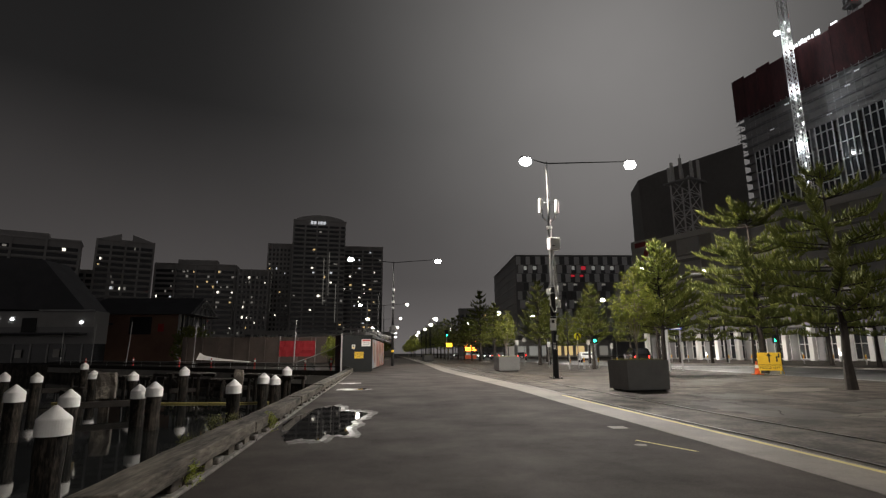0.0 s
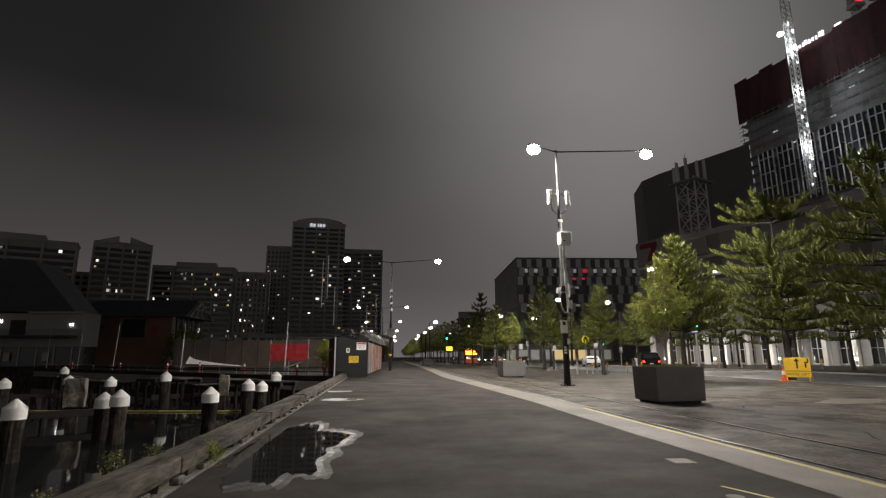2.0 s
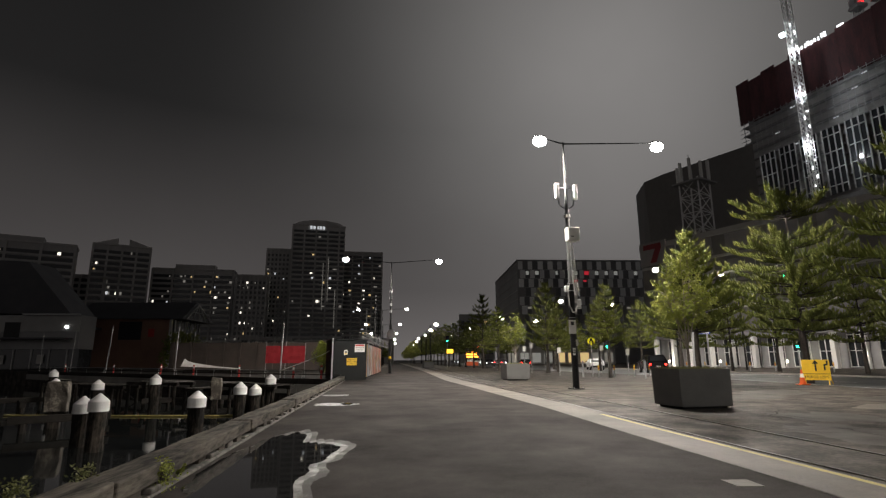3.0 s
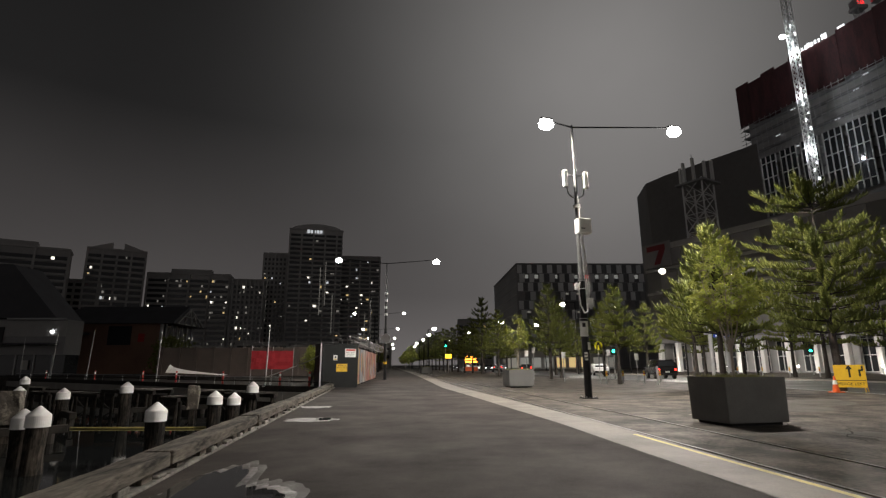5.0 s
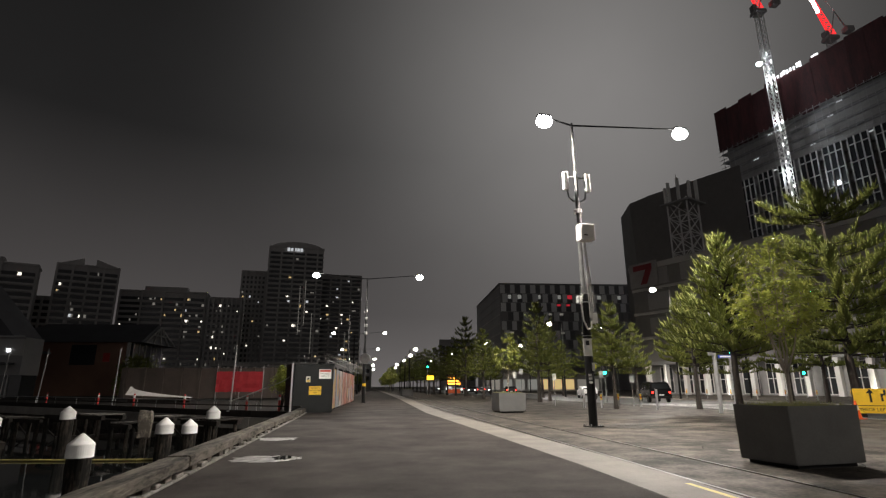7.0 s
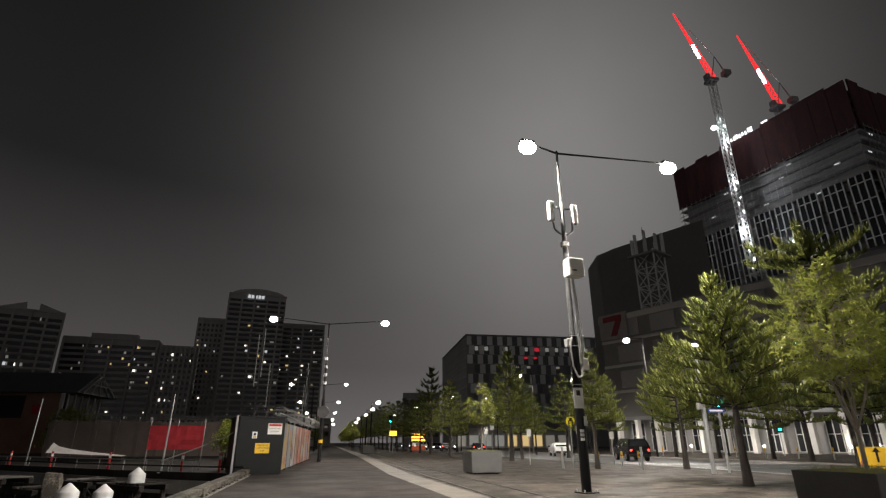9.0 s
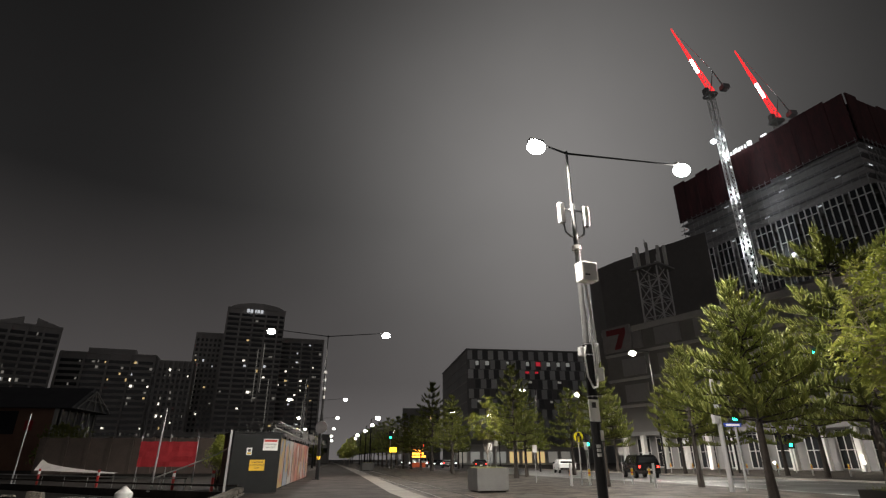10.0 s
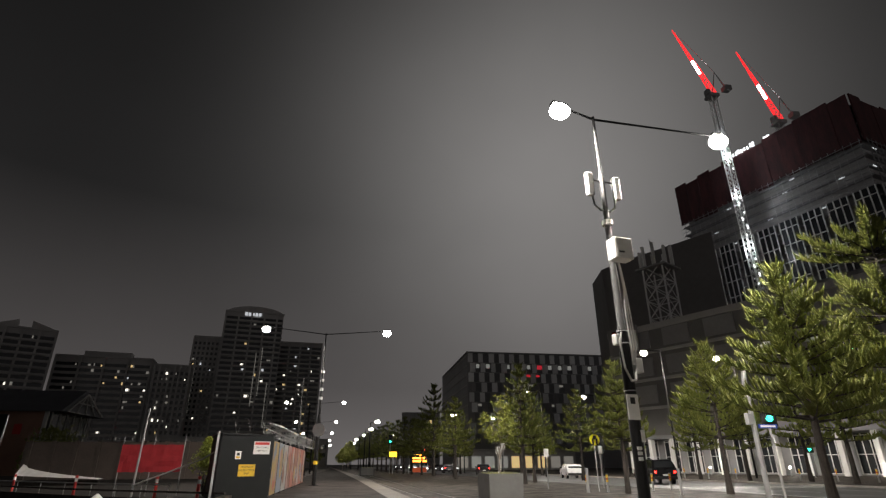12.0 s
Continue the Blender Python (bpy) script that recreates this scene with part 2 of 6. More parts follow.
PUDDLE = mat("puddle_water", (0.02, 0.02, 0.02), (0.015, 0.015, 0.015), 0.03, scale=0.5, fine=4, bump=0.01, rvar=0.01)


# ---- mesh helpers ----
def link(name, bm, material, parent=None, label="", smooth=False):
    me = bpy.data.meshes.new(name)
    bm.normal_update()
    bm.to_mesh(me)
    bm.free()
    if smooth:
        for p in me.polygons:
            p.use_smooth = True
    me.materials.append(material)
    ob = new(name, me)
    if parent:
        ob.parent = parent
    if label:
        ob["label"] = label
    return ob


part = link


def empty(name, x=0, y=0, z=0, turn=0, label="", category="", group="", kind=""):
    ob = new(name)
    ob.matrix_basis = pose(x, y, z, 0, 0, turn)
    ob.empty_display_size = 0.2
    return tagged(ob, label, category, group, kind)


def box(bm, x0, y0, z0, x1, y1, z1, bevel=0.0):
    r = bmesh.ops.create_cube(bm, size=1)
    vs = r["verts"]
    bmesh.ops.scale(bm, vec=(x1 - x0, y1 - y0, z1 - z0), verts=vs)
    bmesh.ops.translate(bm, vec=((x0 + x1) / 2, (y0 + y1) / 2, (z0 + z1) / 2), verts=vs)
    if bevel:
        es = list({ed for v in vs for ed in v.link_edges})
        bmesh.ops.bevel(bm, geom=es, offset=bevel, segments=2, affect="EDGES", profile=0.5)
    return vs


def boxbm(*a, bevel=0.0):
    bm = bmesh.new()
    box(bm, *a, bevel=bevel)
    return bm


def tube(bm, p0, p1, r0, r1=None, n=10, caps=True):
    """A tapered rod from p0 to p1."""
    r1 = r0 if r1 is None else r1
    p0, p1 = Vector(p0), Vector(p1)
    d = (p1 - p0).normalized()
    a = d.orthogonal().normalized()
    b = d.cross(a)
    lo, hi = [], []
    for i in range(n):
        t = 2 * math.pi * i / n
        o = a * math.cos(t) + b * math.sin(t)
        lo.append(bm.verts.new(p0 + o * r0))
        hi.append(bm.verts.new(p1 + o * r1))
    for i in range(n):
        bm.faces.new((lo[i], lo[(i + 1) % n], hi[(i + 1) % n], hi[i]))
    if caps:
        bm.faces.new(lo[::-1])
        bm.faces.new(hi)


def tubebm(*a, **k):
    bm = bmesh.new()
    tube(bm, *a, **k)
    return bm


def pipe(bm, pts, r, n=6):
    for p, q in zip(pts[:-1], pts[1:]):
        tube(bm, p, q, r, r, n)


def ribbon(bm, left, right, z, thick=0.0):
    """A strip between two lines of plan points of the same count."""
    a = [bm.verts.new((x, y, z)) for x, y in left]
    b = [bm.verts.new((x, y, z)) for x, y in right]
    fs = [bm.faces.new((a[i], b[i], b[i + 1], a[i + 1])) for i in range(len(a) - 1)]
    if thick:
        r = bmesh.ops.extrude_face_region(bm, geom=fs)
        bmesh.ops.translate(bm, vec=(0, 0, -thick), verts=[v for v in r["geom"] if isinstance(v, bmesh.types.BMVert)])


def lathe(bm, profile, n=16):
    """A body of revolution about z from (radius, height) pairs."""
    rings = [[bm.verts.new((r * math.cos(2 * math.pi * i / n), r * math.sin(2 * math.pi * i / n), z)) for i in range(n)] for r, z in profile]
    for a, b in zip(rings[:-1], rings[1:]):
        for i in range(n):
            bm.faces.new((a[i], a[(i + 1) % n], b[(i + 1) % n], b[i]))
    bm.faces.new(rings[0][::-1])
    bm.faces.new(rings[-1])


def interp(pts, y):
    for (x0, y0), (x1, y1) in zip(pts[:-1], pts[1:]):
        if y <= y1:
            return x0 + (x1 - x0) * (y - y0) / (y1 - y0)
    return pts[-1][0]


def words(name, text, size, material, parent, m, label=""):
    """Flat lettering in the built-in font, turned into a thin mesh."""
    c = bpy.data.curves.new(name, "FONT")
    c.body, c.size, c.extrude, c.align_x, c.align_y = text, size, 0.002, "CENTER", "CENTER"
    tmp = bpy.data.objects.new(name, c)
    scene.collection.objects.link(tmp)
    bpy.context.view_layer.update()
    me = bpy.data.meshes.new_from_object(tmp.evaluated_get(bpy.context.evaluated_depsgraph_get()))
    bpy.data.objects.remove(tmp)
    me.materials.clear()
    me.materials.append(material)
    ob = new(name, me)
    ob.parent = parent
    ob.matrix_basis = m
    return ob


# ---- the ground, the dock and its edge ----
KERB = lambda y: -1.85 - 0.077 * y
EDGE = [(5.6, -40), (5.1, -10), (4.45, 6.9), (4.02, 13.4), (3.72, 19.3), (2.75, 30), (1.8, 40), (0.46, 71), (-1.7, 111), (-8, 220), (-20, 420)]
RAIL = [(6.2, -40), (6.0, -5), (5.54, 7.7), (5.2, 11.5), (4.95, 16), (4.75, 20), (4.1, 30), (3.4, 40), (2.2, 60), (0.9, 85), (-0.6, 111)]
BANK = [(-4.93, 40), (-8.44, 42.4), (-13.3, 45.95), (-19.8, 51.6), (-28.5, 59.1), (-38.7, 66.9), (-52, 77.3), (-120, 128), (-400, 330)]

bm = bmesh.new()
ring = [(KERB(-60) - 0.4, -60), (KERB(0) - 0.4, 0), (KERB(20) - 0.4, 20), (KERB(40) - 0.4, 40)] + BANK[1:] + [(-2500, 1800), (-2500, 4000), (2500, 4000), (2500, -60)]
f = bm.faces.new([bm.verts.new((x, y, 0)) for x, y in ring])
f.normal_update()
if f.normal.z < 0:
    f.normal_flip()
r = bmesh.ops.extrude_face_region(bm, geom=[f])
bmesh.ops.translate(bm, vec=(0, 0, -3.0), verts=[v for v in r["geom"] if isinstance(v, bmesh.types.BMVert)])
bmesh.ops.recalc_face_normals(bm, faces=bm.faces)
bmesh.ops.triangulate(bm, faces=bm.faces)
ground = tagged(link("ground", bm, PLAZA), "stained pale concrete quay and plaza paving", "ground", kind="structure")

bm = bmesh.new()
vs = [bm.verts.new(p) for p in ((-500, -60, -1.75), (-0.5, -60, -1.75), (-0.5, 45, -1.75), (-500, 400, -1.75))]
bm.faces.new(vs)
tagged(link("water", bm, WATER), "black still dock water with faint reflections", "water", kind="structure")

ys = [-40, -20, -10, 0, 6.9, 13.4, 19.3, 30, 40, 55, 71, 90, 111, 160, 220, 420]
bm = bmesh.new()
ribbon(bm, [(max(KERB(y) + 0.02, -5.6 - max(0, y - 45) * 0.02), y) for y in ys], [(interp(EDGE, y), y) for y in ys], 0.006)
tagged(link("pavement", bm, ASPHALT), "dark damp asphalt footway along the dock", "pavement", kind="structure")

bm = bmesh.new()
ribbon(bm, [(interp(EDGE, y) + 0.015, y) for y in ys], [(interp(EDGE, y) + (0.95 if y < 18 else 1.1), y) for y in ys], 0.012)
tagged(link("trim", bm, BAND), "pale concrete band beside the asphalt", "paving band", kind="structure")

# yellow line along the band
bm = bmesh.new()
yl = [-40, -20, -10, 0, 5, 10, 14, 17]
ribbon(bm, [(interp(EDGE, y) + 0.80, y) for y in yl], [(interp(EDGE, y) + 0.90, y) for y in yl], 0.016)
tagged(link("yellow_line", bm, YELLOWLINE), "worn yellow painted line on the concrete band", "line marking", kind="structure")

# old rails sunk into the paving
for off in (0.0, 1.5):
    track = empty("rail_track", label="old steel rail sunk flush into the concrete", category="rail", group="sunken rails")
    yr = [-40, -20, -5, 2, 7.7, 11.5, 16, 20, 25, 30, 35, 40, 50, 60, 85, 111]
    bm = bmesh.new()
    ribbon(bm, [(interp(RAIL, y) + off, y) for y in yr], [(interp(RAIL, y) + off + 0.065, y) for y in yr], 0.014, 0.012)
    part("rail_head", bm, STEEL, track)
    bm = bmesh.new()
    ribbon(bm, [(interp(RAIL, y) + off + 0.067, y) for y in yr], [(interp(RAIL, y) + off + 0.13, y) for y in yr], 0.005)
    part("flangeway", bm, BLACKPOLE, track, "dark groove beside the rail")

# the dark yard on the far wharf
bm = bmesh.new()
fc = bm.faces.new([bm.verts.new((x, y + 0.2, 0.006)) for x, y in BANK[1:]] + [bm.verts.new(p) for p in ((-400, 420, 0.006), (-30, 420, 0.006), (-9, 110, 0.006), (-5.8, 60, 0.006), (-5.8, 41.4, 0.006))])
fc.normal_update()
if fc.normal.z < 0:
    fc.normal_flip()
bmesh.ops.triangulate(bm, faces=[fc])
tagged(link("yard", bm, YARD), "dark damp yard behind the far wharf", "ground", kind="structure")

# the road beyond the trees
NEAR = [(21, -60), (21, 38), (20.5, 46), (17.5, 60), (14.5, 90), (10.5, 150), (4, 250), (-8, 420)]
FAR = [(33, -60), (33, 38), (32.5, 46), (30, 60), (27, 90), (23, 150), (16, 250), (4, 420)]
yy = [-60, 0, 20, 38, 46, 60, 75, 90, 120, 150, 200, 250, 420]
bm = bmesh.new()
ribbon(bm, [(interp(NEAR, y), y) for y in yy], [(interp(FAR, y), y) for y in yy], 0.008)
tagged(link("road", bm, ROAD), "dark wet asphalt roadway", "road", kind="structure")
bm = bmesh.new()
ribbon(bm, [(interp(FAR, y), y) for y in yy], [(interp(FAR, y) + 0.18, y) for y in yy], 0.13, 0.13)
tagged(link("kerb", bm, CONCRETE), "concrete kerb of the far footpath", "kerb", kind="structure")
bm = bmesh.new()
ribbon(bm, [(interp(FAR, y) + 0.18, y) for y in yy], [(interp(FAR, y) + 40, y) for y in yy], 0.125)
tagged(link("pavement_far", bm, PLAZA), "pale concrete footpath before the buildings", "pavement", kind="structure")
# lane lines and the crossing
for k, fr in enumerate((0.33, 0.66)):
    bm = bmesh.new()
    y = -30
    while y < 240:
        if not 44 < y < 58:
            xa = interp(NEAR, y) + fr * 12
            xb = interp(NEAR, y + 3) + fr * 12
            bm.faces.new([bm.verts.new(p) for p in ((xa, y, 0.013), (xa + 0.13, y, 0.013), (xb + 0.13, y + 3, 0.013), (xb, y + 3, 0.013))])
        y += 9
    tagged(link("lane_line", bm, WHITELINE), "broken white lane line on the road", "line marking", kind="structure")
for i in range(11):
    x = 21.4 + i * 1.0
    bm = bmesh.new()
    bm.faces.new([bm.verts.new(p) for p in ((x, 47.5, 0.013), (x + 0.5, 47.4, 0.013), (x + 0.5, 50.4, 0.013), (x, 50.5, 0.013))])
    tagged(link("crossing_stripe", bm, WHITELINE), "worn white crossing stripe on the road", "line marking", kind="structure")
bm = bmesh.new()
ribbon(bm, [(21.15, y) for y in (-40, 0, 44)], [(21.3, y) for y in (-40, 0, 44)], 0.013)
tagged(link("edge_line", bm, WHITELINE), "white edge line of the road", "line marking", kind="structure")

# cracks and tar seams wandering over the plaza
rng = random.Random(17)
for i in range(46):
    x, y = (rng.uniform(7.2, 12), rng.uniform(6, 24)) if i < 26 else (rng.uniform(7.5, 18), rng.uniform(3, 42))
    a = rng.choice((0.1, 1.5, 0.6, 2.4)) + rng.uniform(-0.3, 0.3)
    le, ri = [], []
    for k in range(rng.randrange(7, 18)):
        w = rng.uniform(0.005, 0.022)
        le.append((x - math.sin(a) * w, y + math.cos(a) * w))
        ri.append((x + math.sin(a) * w, y - math.cos(a) * w))
        a += rng.uniform(-0.55, 0.55)
        x += math.cos(a) * 0.28
        y += math.sin(a) * 0.28
    bm = bmesh.new()
    ribbon(bm, le, ri, 0.011)
    tagged(link("tar_seam", bm, YARD), "thin dark tar seam in the concrete", "seam", kind="structure")
# straight pour joints between the concrete bays
for k in range(9):
    y = 4.5 + k * 4.6
    x0 = interp(RAIL, y) + 1.75
    bm = bmesh.new()
    ribbon(bm, [(x0, y + 0.012), (20.9, y + 2.3)], [(x0, y - 0.012), (20.9, y + 2.276)], 0.0095)
    tagged(link("pour_joint", bm, YARD), "straight dark joint between concrete bays", "joint", kind="structure")


def patch(name, cx, cy, rx, ry, turn, z, seed, material, label):
    """An uneven flat patch with a wandering outline."""
    bm = bmesh.new()
    c, sn = math.cos(radians(turn)), math.sin(radians(turn))
    vs = []
    for i in range(60):
        t = 2 * math.pi * i / 60
        k = 1 + 0.5 * noise.noise(Vector((math.cos(t) * 1.3, math.sin(t) * 1.3, seed))) + 0.22 * noise.noise(Vector((math.cos(t) * 4.5, math.sin(t) * 4.5, seed + 3)))
        u, v = math.cos(t) * rx * k, math.sin(t) * ry * k
        vs.append(bm.verts.new((cx + c * u - sn * v, cy + sn * u + c * v, z)))
    bm.faces.new(vs)
    return tagged(link(name, bm, material), label, "stain", kind="structure")


for i, (x, y, rx, ry, a) in enumerate(((8.3, 12.5, 1.1, 2.4, 6), (9.9, 16.2, 1.3, 1.0, 20), (12.6, 13.0, 2.2, 1.1, 30), (11.2, 22.5, 2.6, 0.9, 12), (14.5, 25.0, 2.0, 1.2, 35), (9.2, 28.6, 1.6, 1.2, 10), (11.6, 34.0, 3.0, 1.4, 5), (8.1, 35.5, 1.0, 2.0, 0), (16.5, 21.5, 1.8, 0.9, 25), (13.2, 8.2, 2.6, 0.9, 15))):
    patch("damp_patch", x, y, rx, ry, a, 0.0065 + 0.0002 * i, 20 + i, WETPLAZA, "dark damp patch on the concrete paving")
for i, (x, y, rx, ry, a) in enumerate(((10.8, 11.0, 1.6, 0.7, 14), (9.0, 20.8, 0.9, 0.5, 0), (13.8, 18.6, 1.5, 0.6, 25), (12.2, 29.0, 2.2, 0.7, 10), (16.0, 31.5, 2.4, 0.6, 20))):
    patch("worn_patch", x, y, rx, ry, a, 0.0088 + 0.0001 * i, 50 + i, PALEPLAZA, "pale worn patch on the concrete paving")

# timber dock edge: long beams on spaced blocks over a lower bearer
rng = random.Random(5)
y = -14.0
while y < 39.5:
    ln = min(rng.uniform(4.2, 5.2), 40 - y)
    ang = math.degrees(math.atan(0.077))
    w = empty("dock_edge", KERB(y), y, 0, ang, "weathered grey timber edge beam on blocks", "timber beam", "dock edge beams")
    dz = rng.uniform(-0.015, 0.015)
    bm = bmesh.new()
    box(bm, -0.40, 0.012, 0.13 + dz, rng.uniform(-0.02, 0.015), ln - 0.012, 0.31 + dz, bevel=0.02)
    bmesh.ops.subdivide_edges(bm, edges=[e for e in bm.edges if abs(e.verts[0].co.y - e.verts[1].co.y) > 1], cuts=14)
    for v in bm.verts:
        v.co += Vector((noise.noise(v.co * 3 + Vector((y, 0, 0))), 0, noise.noise(v.co * 4 + Vector((0, y, 0))))) * 0.012
    part("beam", bm, TIMBER, w)
    k = 0.35
    while k < ln - 0.3:
        part("block", boxbm(-0.36, k, 0.0, -0.05, k + 0.3, 0.14 + dz, bevel=0.012), TIMBER, w)
        if rng.random() < 0.75:
            part("packing_stone", boxbm(-0.3, k + 0.36, 0.03, rng.uniform(-0.03, 0.03), k + 0.36 + rng.uniform(0.2, 0.42), rng.uniform(0.07, 0.12), bevel=0.02), BEARER, w)
        k += rng.uniform(0.85, 1.0)
    part("bearer", boxbm(-0.42, 0.006, -0.22, rng.uniform(-0.01, 0.03), ln - 0.006, 0.035, bevel=0.02), BEARER, w, "stained concrete bearer under the beam")
    y += ln

# far dock edge: deck boards, fascia and quay face
for (x0, y0), (x1, y1) in zip(BANK[:6], BANK[1:7]):
    d = Vector((x1 - x0, y1 - y0, 0)); L = d.length; a = math.degrees(math.atan2(d.y, d.x))
    q = empty("wharf_edge", x0, y0, 0, a, "dark timber wharf edge on a pale quay wall", "wharf", "far wharf edge")
    part("fascia", boxbm(0.01, 0.0, -0.28, L - 0.01, 0.18, 0.10, bevel=0.015), DARKWOOD, q)
    part("quay_face", boxbm(0.01, 0.06, -0.95, L - 0.01, 0.3, -0.29), CONCRETE, q, "pale concrete quay face")
    k = 0.6
    while k < L:
        part("fender", boxbm(k, -0.12, -2.2, k + 0.3, 0.02, -0.05, bevel=0.02), DARKWOOD, q)
        k += 2.4
    part("deck_rail", boxbm(0.02, 0.35, 0.35, L - 0.02, 0.43, 0.43), DARKWOOD, q)


# ---- buildings ----
def tower(name, cx, cy, w, d, h, turn=0, floor=3.2, bays=10, lit=0.1, label="", rnd=1, balcony=True, crown=None, warm=0.5):
    """A block of flats: body, slab edges, glass bands and the windows that are lit."""
    t = empty(name, cx, cy, 0, turn, label, "building")
    rg = random.Random(rnd)
    part("wall", boxbm(-w / 2, -d / 2, 0, w / 2, d / 2, h), DARKTOWER, t)
    n = int(h / floor)
    bw = w / bays
    for k in range(1, n):
        z = k * floor
        part("window_band", boxbm(-w / 2 + 0.4, -d / 2 - 0.12, z + 1.0, w / 2 - 0.4, -d / 2 + 0.2, z + floor - 0.5), GLASS, t)
        if balcony:
            part("slab", boxbm(-w / 2 - 0.25, -d / 2 - 0.9, z - 0.12, w / 2 + 0.25, -d / 2 + 0.3, z + 0.75), SLAB if k % 2 else DARKTOWER, t)
        for b in range(bays):
            if rg.random() < lit:
                x = -w / 2 + (b + 0.5) * bw
                ww = bw * rg.uniform(0.08, 0.24)
                x += bw * rg.uniform(-0.22, 0.22)
                pick = rg.random()
                m = BRIGHTWIN if pick < 0.2 else WARMWIN if pick < 0.2 + warm * 0.5 else COOLWIN if pick < 0.62 else DIMWIN
                top = z + floor - rg.uniform(0.55, 1.3)
                part("window", boxbm(x - ww, -d / 2 - 0.2, z + rg.uniform(0.95, 1.25), x + ww, -d / 2, top), m, t)
                if rg.random() < 0.35:
                    part("window", boxbm(x + ww * 1.25, -d / 2 - 0.2, z + 1.1, x + ww * 2.2, -d / 2, top), DIMWIN, t)
    for i in range(0, bays + 1, max(1, bays // 4)):
        x = -w / 2 + i * bw
        part("pier", boxbm(x - 0.5, -d / 2 - 1.0, 0, x + 0.5, -d / 2, h + 0.4), DARKTOWER, t)
    part("roof", boxbm(-w / 2 - 0.4, -d / 2 - 0.6, h, w / 2 + 0.4, d / 2 + 0.4, h + 0.9), DARKTOWER, t)
    if crown == "fins":
        for s in (-1, 1):
            bm = bmesh.new()
            box(bm, -0.5 * w if s < 0 else 0.1 * w, -d * 0.3, h, -0.1 * w if s < 0 else 0.5 * w, d * 0.3, h + 5)
            for v in bm.verts:
                if v.co.z > h + 4 and (v.co.x * s > 0.3 * w):
                    v.co.z = h + 1.2
            part("roof_fin", bm, DARKTOWER, t)
    if crown == "round":
        bm = bmesh.new()
        lathe(bm, [(w * 0.5, h), (w * 0.5, h + 4), (w * 0.36, h + 5.5), (w * 0.3, h + 5.6)], 28)
        part("roof_drum", bm, DARKTOWER, t)
    if crown == "plant":
        part("plant_room", boxbm(-w * 0.25, -d * 0.2, h, w * 0.25, d * 0.3, h + 4), DARKTOWER, t)
    return t


tower("apartment_tower", -205, 266, 56, 14, 59, 28, 3.3, 12, 0.07, "dark curved apartment block with long balcony bands", 11, crown="plant")
tower("apartment_tower", -188, 300, 24, 14, 47, 20, 3.3, 8, 0.10, "low dark apartment block with lit windows", 14)
tower("apartment_tower", -172, 306, 28, 14, 65, 28, 3.3, 8, 0.10, "dark apartment tower with slanted roof fins", 13, crown="fins")
tower("apartment_tower", -143, 338, 47, 12, 57, 10, 3.2, 16, 0.2, "broad dark apartment slab with many lit windows", 15, False, "plant")
tower("apartment_tower", -108, 342, 18, 12, 54, 10, 3.2, 7, 0.16, "narrow dark apartment slab with lit windows", 16, False)
tower("apartment_tower", -98.5, 366, 15, 14, 76, 8, 3.2, 6, 0.10, "dark residential tower with pale balconies", 17)
tower("apartment_tower", -73, 372, 35, 32, 92, 11, 3.2, 9, 0.08, "tall dark residential tower with rounded crown", 18, True, "round")
tower("apartment_tower", -46, 412, 30, 28, 82, 6, 3.2, 8, 0.14, "dark residential tower with stacked balconies", 19)
tower("apartment_tower", 33, 312, 19, 20, 26, -5, 3.4, 6, 0.03, "small dark office block far down the street", 20)
for i, (x, y, w, h) in enumerate(((-100, 250, 26, 9), (-72, 255, 22, 11), (-48, 262, 24, 10), (-26, 290, 20, 12), (-125, 240, 30, 8))):
    tower("low_building", x, y, w, 14, h, 14, 3.6, 6, 0.18, "low dark waterfront building with a few lit windows", 30 + i, False)
for x, z0, z1, y in ((-84, 30, 52, 355.0), (-66, 34, 66, 354.5), (-62.5, 40, 70, 354.5), (-78, 20, 44, 355), (-57.5, 22, 48, 354.5), (-102, 30, 60, 358), (-40, 20, 40, 396.5)):
    st = empty("light_strip", x, y, 0, 8, "thin vertical strip of stairwell light", "light strip", "tower light strips")
    part("strip", boxbm(-0.16, -0.1, z0, 0.16, 0.1, z1), DIMWIN, st)
# illuminated roof sign of the tallest tower, unreadable
sg = empty("roof_sign", -71, 355.0, 90, 11, "small white lit sign high on the tower", "sign")
for i in range(5):
    part("letter_bar", boxbm(-5 + i * 2.1, 0.3, 0, -3.5 + i * 2.1, 0.7, 2.2), COOLWIN, sg)

